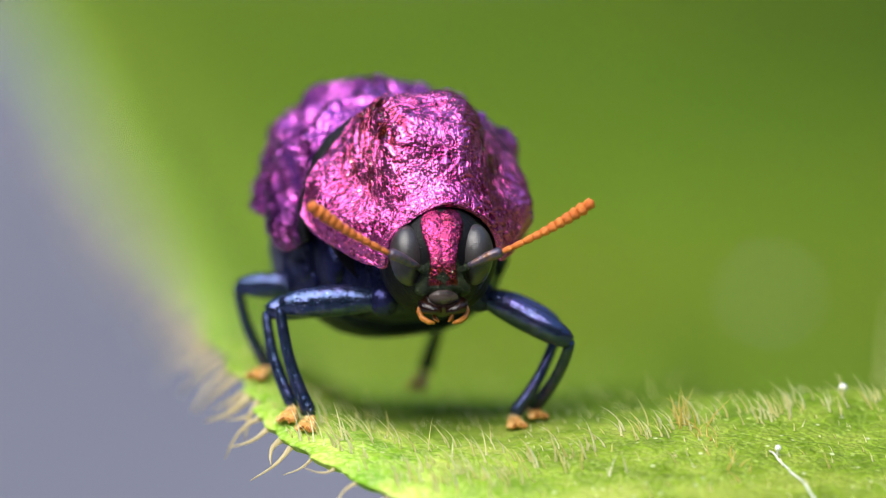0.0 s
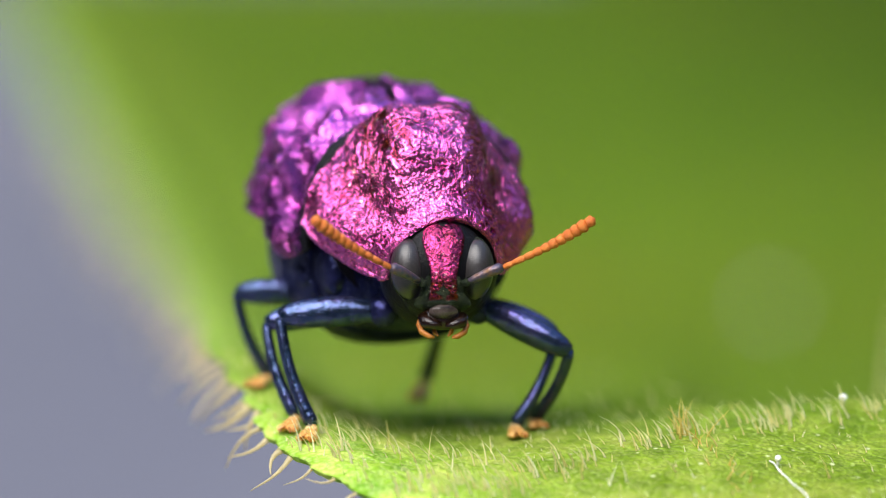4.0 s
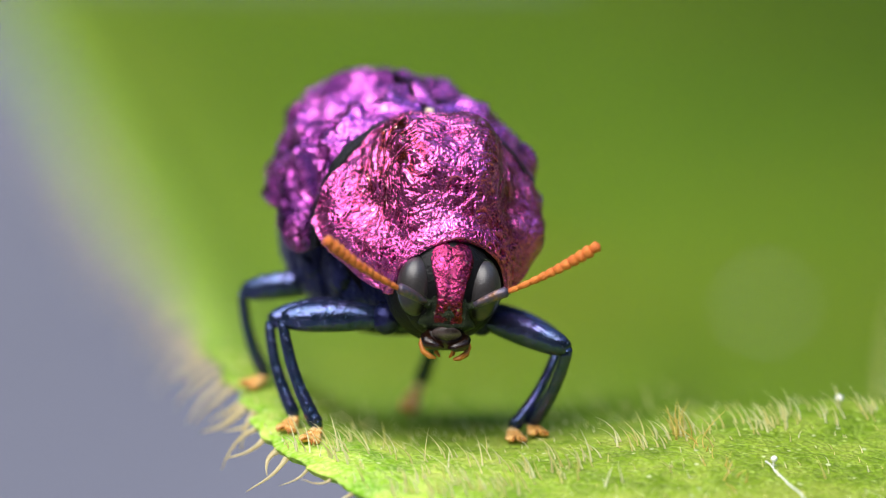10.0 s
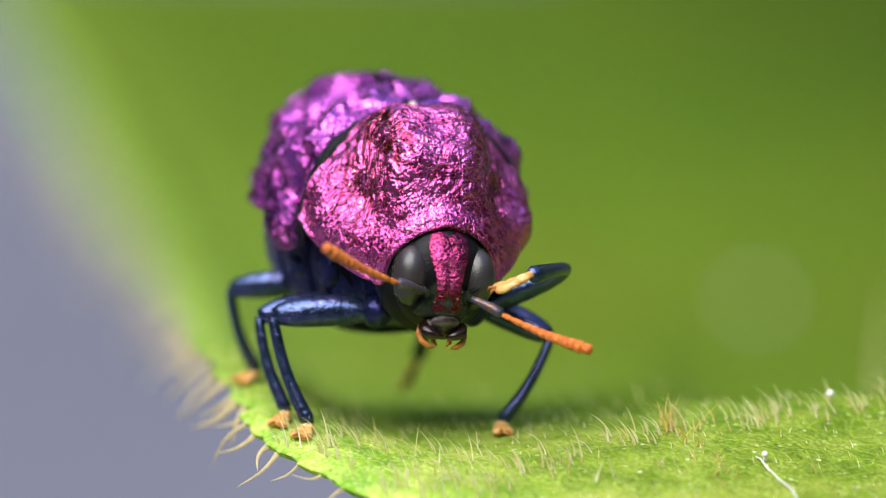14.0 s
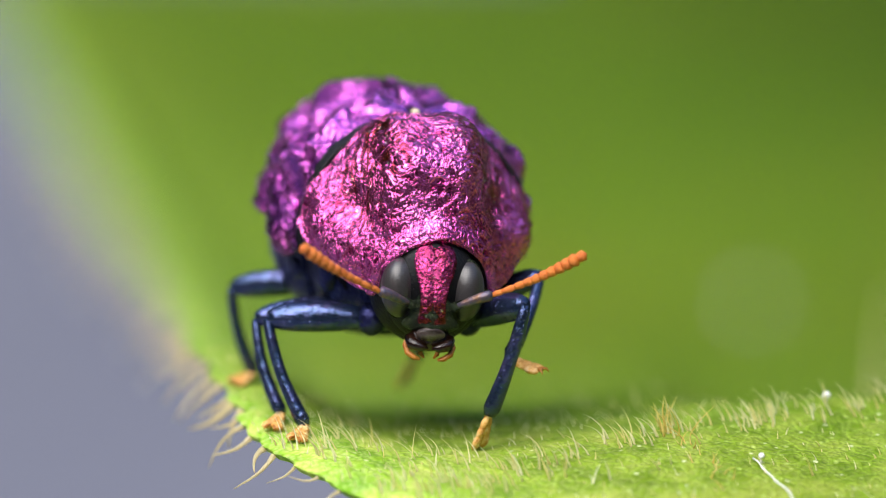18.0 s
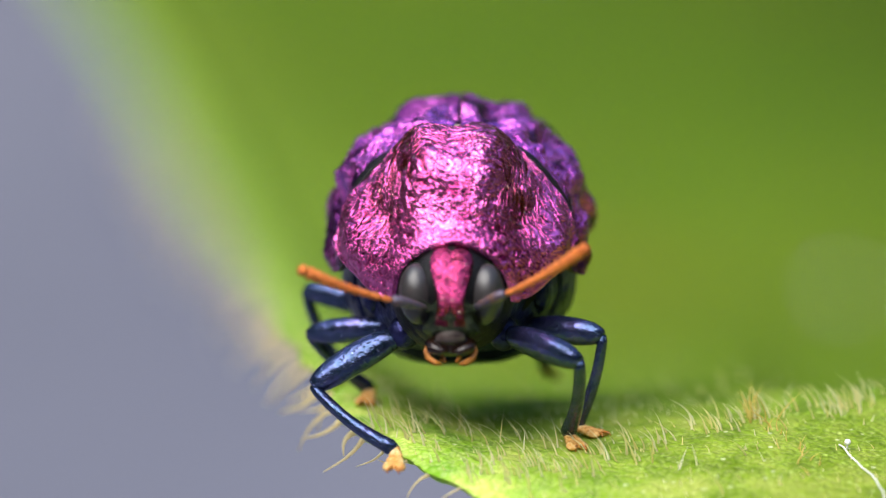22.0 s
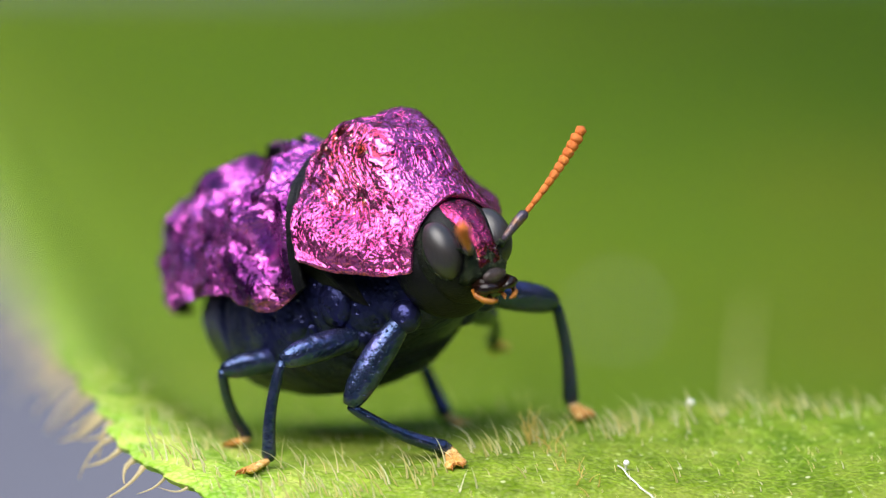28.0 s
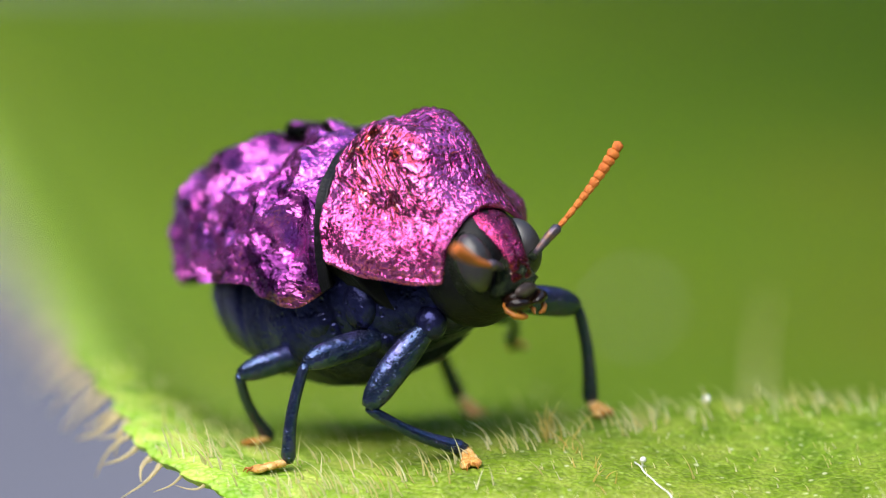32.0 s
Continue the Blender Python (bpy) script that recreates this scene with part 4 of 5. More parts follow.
# ---- what moves ----
BODY = [
    (0, pose(-0.780 * MM, 0.160 * MM, 0.160 * MM, -1.34, 0.16, 15.41)),
    (0.5, pose(-0.803 * MM, 0.217 * MM, 0.143 * MM, -1.54, 0.34, 15.56)),
    (1, pose(-0.827 * MM, 0.273 * MM, 0.127 * MM, -1.73, 0.52, 15.71)),
    (1.5, pose(-0.850 * MM, 0.330 * MM, 0.110 * MM, -1.93, 0.70, 15.86)),
    (2, pose(-0.873 * MM, 0.387 * MM, 0.093 * MM, -2.13, 0.87, 16.01)),
    (2.5, pose(-0.897 * MM, 0.443 * MM, 0.077 * MM, -2.32, 1.05, 16.16)),
    (3, pose(-0.920 * MM, 0.500 * MM, 0.060 * MM, -2.52, 1.23, 16.31)),
    (3.5, pose(-0.888 * MM, 0.490 * MM, 0.108 * MM, -0.88, 1.08, 16.02)),
    (4, pose(-0.857 * MM, 0.480 * MM, 0.157 * MM, 0.76, 0.94, 15.73)),
    (4.5, pose(-0.825 * MM, 0.470 * MM, 0.205 * MM, 2.40, 0.79, 15.44)),
    (5, pose(-0.793 * MM, 0.460 * MM, 0.253 * MM, 4.03, 0.64, 15.14)),
    (5.5, pose(-0.762 * MM, 0.450 * MM, 0.302 * MM, 5.67, 0.50, 14.85)),
    (6, pose(-0.730 * MM, 0.440 * MM, 0.350 * MM, 7.31, 0.35, 14.56)),
    (6.5, pose(-0.742 * MM, 0.457 * MM, 0.355 * MM, 7.75, 0.94, 14.54)),
    (7, pose(-0.753 * MM, 0.473 * MM, 0.360 * MM, 8.18, 1.54, 14.53)),
    (7.5, pose(-0.765 * MM, 0.490 * MM, 0.365 * MM, 8.62, 2.13, 14.51)),
    (8, pose(-0.777 * MM, 0.507 * MM, 0.370 * MM, 9.06, 2.72, 14.49)),
    (8.5, pose(-0.788 * MM, 0.523 * MM, 0.375 * MM, 9.49, 3.32, 14.48)),
    (9, pose(-0.800 * MM, 0.540 * MM, 0.380 * MM, 9.93, 3.91, 14.46)),
    (9.5, pose(-0.806 * MM, 0.528 * MM, 0.369 * MM, 9.37, 3.75, 14.60)),
    (10, pose(-0.812 * MM, 0.515 * MM, 0.357 * MM, 8.80, 3.59, 14.74)),
    (10.5, pose(-0.819 * MM, 0.503 * MM, 0.346 * MM, 8.24, 3.43, 14.88)),
    (11, pose(-0.825 * MM, 0.490 * MM, 0.335 * MM, 7.68, 3.27, 15.02)),
    (11.5, pose(-0.831 * MM, 0.478 * MM, 0.324 * MM, 7.12, 3.11, 15.15)),
    (12, pose(-0.838 * MM, 0.465 * MM, 0.312 * MM, 6.55, 2.95, 15.29)),
    (12.25, pose(-0.841 * MM, 0.459 * MM, 0.307 * MM, 6.27, 2.87, 15.36)),
    (12.5, pose(-0.844 * MM, 0.453 * MM, 0.301 * MM, 5.99, 2.79, 15.43)),
    (12.75, pose(-0.847 * MM, 0.446 * MM, 0.296 * MM, 5.71, 2.71, 15.50)),
    (13, pose(-0.850 * MM, 0.440 * MM, 0.290 * MM, 5.43, 2.63, 15.57)),
    (13.25, pose(-0.836 * MM, 0.440 * MM, 0.291 * MM, 5.51, 2.60, 15.52)),
    (13.5, pose(-0.821 * MM, 0.440 * MM, 0.292 * MM, 5.59, 2.56, 15.48)),
    (13.75, pose(-0.807 * MM, 0.440 * MM, 0.294 * MM, 5.68, 2.53, 15.43)),
    (14, pose(-0.793 * MM, 0.440 * MM, 0.295 * MM, 5.76, 2.50, 15.39)),
    (14.5, pose(-0.764 * MM, 0.440 * MM, 0.297 * MM, 5.92, 2.43, 15.30)),
    (15, pose(-0.735 * MM, 0.440 * MM, 0.300 * MM, 6.08, 2.37, 15.21)),
    (15.5, pose(-0.706 * MM, 0.440 * MM, 0.302 * MM, 6.25, 2.30, 15.11)),
    (16, pose(-0.677 * MM, 0.440 * MM, 0.305 * MM, 6.41, 2.23, 15.02)),
    (16.5, pose(-0.649 * MM, 0.440 * MM, 0.307 * MM, 6.58, 2.17, 14.93)),
    (17, pose(-0.620 * MM, 0.440 * MM, 0.310 * MM, 6.74, 2.10, 14.84)),
    (17.5, pose(-0.693 * MM, 0.517 * MM, 0.292 * MM, 7.77, 2.62, 13.90)),
    (18, pose(-0.765 * MM, 0.595 * MM, 0.275 * MM, 8.80, 3.13, 12.96)),
    (18.5, pose(-0.837 * MM, 0.672 * MM, 0.258 * MM, 9.83, 3.65, 12.01)),
    (19, pose(-0.910 * MM, 0.750 * MM, 0.240 * MM, 10.86, 4.17, 11.07)),
    (19.5, pose(-1.225 * MM, 0.580 * MM, 0.165 * MM, 8.54, 4.44, 11.94)),
    (20, pose(-1.540 * MM, 0.410 * MM, 0.090 * MM, 6.23, 4.71, 12.80)),
    (20.25, pose(-1.470 * MM, -0.420 * MM, 0.215 * MM, 3.39, 3.17, 4.67)),
    (20.5, pose(-1.400 * MM, -1.250 * MM, 0.340 * MM, 0.54, 1.62, -3.47)),
    (20.75, pose(-1.380 * MM, -1.115 * MM, 0.205 * MM, -2.88, 0.29, -7.36)),
    (21, pose(-1.360 * MM, -0.980 * MM, 0.070 * MM, -6.29, -1.05, -11.25)),
    (21.25, pose(-1.300 * MM, -1.115 * MM, 0.015 * MM, -4.42, -0.79, -8.74)),
    (21.5, pose(-1.240 * MM, -1.250 * MM, -0.040 * MM, -2.56, -0.52, -6.22)),
    (21.75, pose(-1.180 * MM, -1.385 * MM, -0.095 * MM, -0.70, -0.26, -3.71)),
    (22, pose(-1.120 * MM, -1.520 * MM, -0.150 * MM, 1.17, 0.01, -1.20)),
    (22.25, pose(-0.933 * MM, -1.742 * MM, -0.220 * MM, 3.88, -1.25, 0.50)),
    (22.5, pose(-0.745 * MM, -1.965 * MM, -0.290 * MM, 6.58, -2.51, 2.19)),
    (22.75, pose(-0.557 * MM, -2.188 * MM, -0.360 * MM, 9.29, -3.78, 3.88)),
    (23, pose(-0.370 * MM, -2.410 * MM, -0.430 * MM, 11.99, -5.04, 5.58)),
    (23.25, pose(-0.235 * MM, -2.242 * MM, -0.473 * MM, 10.93, -5.05, 1.79)),
    (23.5, pose(-0.100 * MM, -2.075 * MM, -0.515 * MM, 9.86, -5.07, -2.00)),
    (24, pose(0.170 * MM, -1.740 * MM, -0.600 * MM, 7.73, -5.10, -9.57)),
    (24.25, pose(0.550 * MM, -1.630 * MM, -0.475 * MM, 0.18, -6.31, 8.55)),
    (24.5, pose(0.930 * MM, -1.520 * MM, -0.350 * MM, -7.38, -7.53, 26.66)),
    (24.75, pose(1.045 * MM, -1.540 * MM, -0.265 * MM, -9.52, -5.56, 26.02)),
    (25, pose(1.160 * MM, -1.560 * MM, -0.180 * MM, -11.65, -3.59, 25.38)),
    (25.25, pose(1.420 * MM, -1.535 * MM, -0.065 * MM, -14.57, -4.80, 28.85)),
    (25.5, pose(1.680 * MM, -1.510 * MM, 0.050 * MM, -17.48, -6.01, 32.32)),
    (26, pose(1.782 * MM, -1.598 * MM, 0.078 * MM, -17.44, -5.79, 33.26)),
    (26.5, pose(1.884 * MM, -1.686 * MM, 0.106 * MM, -17.40, -5.56, 34.20)),
    (27, pose(1.986 * MM, -1.774 * MM, 0.134 * MM, -17.37, -5.34, 35.14)),
    (27.5, pose(2.088 * MM, -1.862 * MM, 0.162 * MM, -17.33, -5.11, 36.08)),
    (28, pose(2.190 * MM, -1.950 * MM, 0.190 * MM, -17.29, -4.89, 36.52)),
    (28.5, pose(2.120 * MM, -1.880 * MM, 0.205 * MM, -15.32, -5.12, 36.17)),
    (29, pose(2.050 * MM, -1.810 * MM, 0.220 * MM, -13.35, -5.34, 35.83)),
    (29.5, pose(1.980 * MM, -1.740 * MM, 0.235 * MM, -11.38, -5.57, 35.48)),
    (30, pose(1.910 * MM, -1.670 * MM, 0.250 * MM, -9.41, -5.80, 35.13)),
    (30.5, pose(1.960 * MM, -1.770 * MM, 0.255 * MM, -9.77, -5.68, 36.06)),
    (31, pose(2.010 * MM, -1.870 * MM, 0.260 * MM, -10.12, -5.57, 36.99)),
    (31.5, pose(2.060 * MM, -1.970 * MM, 0.265 * MM, -10.48, -5.46, 37.92)),
    (32, pose(2.110 * MM, -2.070 * MM, 0.270 * MM, -10.84, -5.34, 38.85)),
]


def body_at(t):
    for (a, m), (b, k) in zip(BODY, BODY[1:]):
        if a <= t <= b:
            return m.lerp(k, (t - a) / (b - a))
    return BODY[-1][1]


def along(p, q, up):
    """A pose at p whose y axis points to q and whose z axis leans to up (millimetres)."""
    y = (q - p).normalized()
    x = y.cross(up).normalized()
    z = x.cross(y)
    m = Matrix((x, y, z)).transposed().to_4x4()
    m.translation = p * MM
    return m


def between(rows, t):
    for a, b in zip(rows, rows[1:]):
        if a[0] <= t <= b[0]:
            k = (t - a[0]) / (b[0] - a[0])
            return [u + (v - u) * k for u, v in zip(a[1:], b[1:])]
    return list(rows[-1][1:])


POLES = {("front", -1): (-1, 0.35, 0.1), ("front", 1): (0.7, -0.9, 0.3), ("mid", -1): (-1, 0.2, 0.0), ("mid", 1): (0.9, -0.4, 0.15), ("hind", -1): (-1, 0.25, 0.15), ("hind", 1): (0.45, 0.9, 0.5)}


def step(place, side, rows):
    """Keys a leg from the ways of its ankle and toe (millimetres) and, where given, the side to which its knee points."""
    hx, hy, hz = HIPS[place]
    fl, _, tl, _ = SIZES[place]
    femur, tibia, tarsus = legs[place, side]
    keys = ([], [], [])
    for t in sorted(set([m[0] for m in BODY] + [r[0] for r in rows])):
        v = between(rows, t)
        inv = body_at(t).inverted()
        ankle = (inv @ (Vector(v[:3]) * MM)) / MM
        toe = (inv @ (Vector(v[3:6]) * MM)) / MM
        hip = Vector((hx * side, hy, hz))
        d = ankle - hip
        n = min(max(d.length, 0.35), (fl + tl) * 0.985)
        u = d.normalized()
        ankle = hip + u * n
        toe = ankle + (toe - ankle).normalized() * 0.7
        out = Vector(v[6:]) if len(v) > 6 else Vector(POLES[place, side])
        out = (out - u * out.dot(u)).normalized()
        c = (fl * fl + n * n - tl * tl) / (2 * n)
        knee = hip + u * c + out * math.sqrt(max(0.0, fl * fl - c * c))
        keys[0].append((t, along(hip, knee, out)))
        keys[1].append((t, along(knee, ankle, out)))
        keys[2].append((t, along(ankle, toe, Vector((0.02, 0.01, 1)))))
    for ob, k in zip((femur, tibia, tarsus), keys):
        walk(ob, k)


def head_way(rows):
    """Keys the head and its feelers: t, pitch, roll and yaw of the head, then lift and sweep of each feeler."""
    hk, fk = [], {-1: [], 1: []}
    for t, rx, ry, rz, l1, s1, l2, s2 in rows:
        m = pose(*(c * MM for c in NECK), rx, ry, rz)
        hk.append((t, m))
        for s, lift, sweep in ((-1, l1, s1), (1, l2, s2)):
            root = Vector((ROOT[0] * s, ROOT[1], ROOT[2])) - Vector(NECK)
            a, b = radians(lift), radians(sweep)
            way = Vector((s * math.cos(a) * math.cos(b), -math.cos(a) * math.sin(b), math.sin(a)))
            fk[s].append((t, m @ along(root, root + way, Vector((0, 0, 1)))))
    walk(head, hk)
    for s in (-1, 1):
        walk(feelers[s], fk[s])


def case_way(side, rows):
    """Keys a wing case: t, swing outwards, lift and tilt in degrees."""
    walk(cases[side], [(t, pose(HINGE[0] * side * MM, HINGE[1] * MM, HINGE[2] * MM, tilt, side * lift, -side * swing)) for t, swing, lift, tilt in rows])


def hind_way(side, rows):
    """Keys the folded hind wing from its rest under the wing case (0) to its spread (1)."""
    base, tip = hind[side]
    rest = pose(side * 0.75 * MM, -0.1 * MM, 4.45 * MM, -4, side * 14, 0)
    wide = along(Vector((side * 1.9, 0.5, 4.2)), Vector((side * 5.4, 0.75, 4.3)), Vector((0, -0.7, 0.8)))
    rest_tip = pose(side * 0.75 * MM, 0.1 * MM, 4.36 * MM, -5, side * 14, 0)
    wide_tip = along(Vector((side * 4.7, 0.7, 4.35)), Vector((side * 6.2, 0.8, 1.9)), Vector((0.35 * side, -1, 0.1)))
    for ob, a, b in ((base, rest, wide), (tip, rest_tip, wide_tip)):
        walk(ob, [(t, a.lerp(b, k)) for t, k in rows])


def motions():
    walk(beetle, BODY)
    step("front", -1, [
        (0, -2.54, -2.53, 0.01, -2.81, -4.45, -0.18, -1.00, 0.35, 0.10),
        (3, -2.57, -2.36, 0.01, -2.82, -4.18, -0.16, -1.00, 0.35, 0.10),
        (6, -2.38, -2.76, 0.00, -2.74, -4.45, -0.18, -1.00, 0.35, 0.10),
        (9, -2.32, -2.54, -0.01, -2.78, -4.39, -0.17, -1.00, 0.35, 0.10),
        (13, -2.33, -2.55, -0.01, -2.81, -4.39, -0.17, -1.00, 0.35, 0.10),
        (17, -2.25, -2.65, -0.01, -2.76, -4.45, -0.19, -1.00, 0.35, 0.10),
        (19, -2.40, -2.58, 0.01, -2.79, -4.50, -0.19, -1.00, 0.35, 0.10),
        (20, -2.40, -2.95, -0.00, -2.81, -4.61, -0.21, -0.95, 0.06, 0.29),
        (20.5, -2.60, -2.77, 0.00, -2.73, -4.50, -0.19, -1.00, 0.35, 0.10),
        (21, -2.61, -2.60, 0.02, -2.75, -4.71, -0.21, -1.00, 0.35, 0.10),
        (21.5, -2.74, -2.46, 0.03, -2.88, -4.56, -0.20, -1.00, 0.35, 0.10),
        (21.7, -2.30, -5.50, 0.11, -2.55, -5.80, -0.35, -0.80, -0.20, 0.80),
        (22, -2.22, -5.14, -0.13, -2.29, -6.48, -0.47, -1.00, 0.35, 0.10),
        (22.5, -2.36, -5.71, -0.22, -2.12, -7.10, -0.60, -1.00, 0.35, 0.10),
        (22.75, -1.50, -6.00, -0.35, -0.97, -6.30, -0.91, -0.80, -0.20, 0.80),
        (23, -0.68, -6.80, -0.46, 0.00, -7.72, -0.77, -0.98, -0.16, 0.12),
        (23.3, -0.49, -6.00, -0.75, -0.64, -6.30, -1.32, -0.80, -0.20, 0.80),
        (23.5, -1.57, -5.75, -0.24, -1.76, -6.60, -0.50, -1.00, 0.35, 0.10),
        (24, -1.58, -4.97, -0.13, -1.86, -6.19, -0.42, -0.58, -0.44, 0.68),
        (24.5, -0.50, -5.47, -0.23, -1.09, -6.70, -0.53, -1.00, 0.35, 0.10),
        (25, 0.30, -4.02, -0.14, -0.34, -5.48, -0.36, -1.00, 0.35, 0.10),
        (25.2, 0.32, -3.92, -0.03, 0.96, -4.30, -0.49, -0.80, -0.20, 0.80),
        (25.5, 2.95, -3.65, 0.04, 3.10, -5.34, -0.30, -1.00, 0.35, 0.10),
        (27.5, 2.98, -3.78, 0.02, 3.12, -5.32, -0.30, -1.00, 0.35, 0.10),
        (28, 2.97, -3.78, 0.02, 3.18, -5.37, -0.30, -1.00, 0.35, 0.10),
        (30, 2.94, -4.04, 0.01, 3.12, -5.43, -0.31, -1.00, 0.35, 0.10),
        (32, 2.95, -3.94, 0.01, 3.11, -5.37, -0.30, -1.00, 0.35, 0.10),
    ])
    step("front", 1, [
        (0, 1.73, -0.90, -0.26, 2.18, -3.03, -0.16, 0.70, -0.90, 0.30),
        (3, 1.77, -0.26, -0.36, 2.18, -2.74, -0.18, 0.70, -0.90, 0.30),
        (6, 1.76, -1.51, -0.20, 2.12, -3.57, -0.15, 0.70, -0.90, 0.30),
        (9, 1.78, -1.61, -0.19, 2.19, -3.46, -0.15, 0.70, -0.90, 0.30),
        (11.5, 1.78, -1.52, -0.19, 2.22, -3.46, -0.15, 0.70, -0.90, 0.30),
        (11.8, 1.86, -1.55, -0.20, 2.30, -3.59, -0.12, 0.70, -0.90, 0.30),
        (12, 2.16, -2.54, 1.83, 3.02, -2.69, 1.94, 0.40, 0.34, 0.85),
        (12.2, 2.01, -4.24, 3.04, 1.69, -4.39, 2.80, 0.91, 0.29, 0.31),
        (12.5, 1.82, -3.23, 2.31, 2.56, -3.38, 2.46, 0.65, 0.37, 0.66),
        (12.8, 2.67, -3.43, 2.74, 3.41, -3.58, 2.90, 0.72, 0.58, 0.37),
        (13, 1.91, -2.83, 2.99, 1.26, -2.98, 2.95, 0.87, 0.49, 0.09),
        (13.2, 1.88, -2.93, 3.01, 1.14, -3.08, 2.91, 0.89, 0.44, 0.09),
        (13.5, 1.26, -4.24, 2.31, 0.53, -4.39, 2.16, 0.97, -0.05, 0.26),
        (13.8, 1.76, -4.04, 2.58, 2.66, -4.19, 2.79, 0.70, 0.27, 0.66),
        (14, 1.91, -3.64, 3.16, 1.31, -3.79, 2.95, 0.93, 0.31, 0.20),
        (14.2, 1.99, -4.05, 2.58, 2.65, -4.20, 2.73, 0.75, 0.31, 0.58),
        (14.5, 1.97, -2.95, 3.18, 1.30, -3.10, 3.04, 0.89, 0.46, 0.08),
        (16.5, 2.12, -2.88, 1.65, 2.69, -3.03, 1.94, 0.24, 0.03, 0.97),
        (16.8, 1.48, -3.69, 0.89, 1.38, -3.84, 0.42, 0.27, -0.34, 0.90),
        (17, 1.30, -3.39, 0.41, 1.23, -3.54, -0.15, 0.24, -0.43, 0.87),
        (17.5, 1.37, -3.37, 0.44, 1.28, -3.52, -0.16, 0.28, -0.34, 0.90),
        (18, 1.19, -3.34, 0.40, 0.97, -3.12, -0.33, 0.36, -0.29, 0.89),
        (18.5, 1.12, -3.41, 0.36, 1.01, -3.56, -0.23, 0.36, -0.22, 0.91),
        (19, 1.00, -2.99, 0.35, 0.77, -2.43, -0.47, 0.37, -0.21, 0.91),
        (19.5, 1.20, -2.87, 0.26, 1.08, -2.27, -0.56, 0.43, -0.26, 0.87),
        (20, 1.44, -1.03, -0.26, 2.09, -1.69, -0.27, 0.70, -0.90, 0.30),
        (20.5, 0.71, 0.30, -0.51, 1.07, -2.52, -0.30, 0.70, -0.90, 0.30),
        (20.75, 0.66, -0.19, -0.44, 1.35, -2.59, -0.29, 0.70, -0.90, 0.30),
        (21, 0.61, -1.11, -0.30, 1.36, -2.79, -0.28, 0.70, -0.90, 0.30),
        (21.7, 0.72, -2.51, -0.21, 1.40, -4.11, -0.24, 0.70, -0.90, 0.30),
        (22, 1.01, -3.78, -0.14, 1.37, -4.96, -0.32, 0.70, -0.90, 0.30),
        (22.5, 0.80, -4.09, -0.14, 1.11, -5.15, -0.36, 0.70, -0.90, 0.30),
        (23, 1.14, -1.98, -0.22, 1.38, -4.27, -0.26, 0.93, 0.04, 0.35),
        (23.5, 1.99, -4.37, -0.10, 2.67, -4.90, -0.24, 0.70, -0.90, 0.30),
        (24, 2.19, -4.73, -0.14, 2.94, -5.20, -0.29, 0.68, 0.33, 0.66),
        (24.5, 3.50, -5.65, -0.22, 4.16, -6.26, -0.44, 0.70, -0.90, 0.30),
        (24.7, 3.84, -4.20, 1.00, 4.37, -4.50, 0.64, 0.80, -0.20, 0.80),
        (24.8, 5.02, -4.40, 3.75, 5.72, -4.70, 4.13, 0.80, -0.20, 0.80),
        (24.86, 5.03, -4.40, 2.26, 5.76, -4.70, 2.27, 0.80, -0.20, 0.80),
        (24.92, 5.33, -4.40, 3.83, 6.02, -4.70, 4.22, 0.80, -0.20, 0.80),
        (24.97, 5.26, -4.40, 2.01, 6.04, -4.70, 1.97, 0.80, -0.20, 0.80),
        (25.03, 5.56, -4.40, 4.12, 6.25, -4.70, 4.56, 0.80, -0.20, 0.80),
        (25.1, 5.76, -1.73, 0.16, 6.22, -3.05, -0.02, 0.70, -0.90, 0.30),
        (25.25, 5.34, -1.67, 0.14, 5.84, -2.87, 0.02, 0.70, -0.90, 0.30),
        (25.5, 5.42, -2.51, 0.14, 6.08, -3.65, -0.10, 0.50, -0.30, 0.90),
        (26, 5.30, -1.86, 0.14, 5.87, -3.23, -0.03, 0.50, -0.30, 0.90),
        (27.5, 5.50, -1.00, 0.21, 6.06, -2.45, 0.04, 0.50, -0.30, 0.90),
        (28, 5.47, -1.00, 0.19, 6.08, -2.51, 0.04, 0.50, -0.30, 0.90),
        (30, 5.51, -0.78, 0.08, 5.99, -2.71, 0.02, 0.50, -0.30, 0.90),
        (32, 5.53, -1.00, 0.17, 6.09, -2.51, 0.03, 0.50, -0.30, 0.90),
    ])
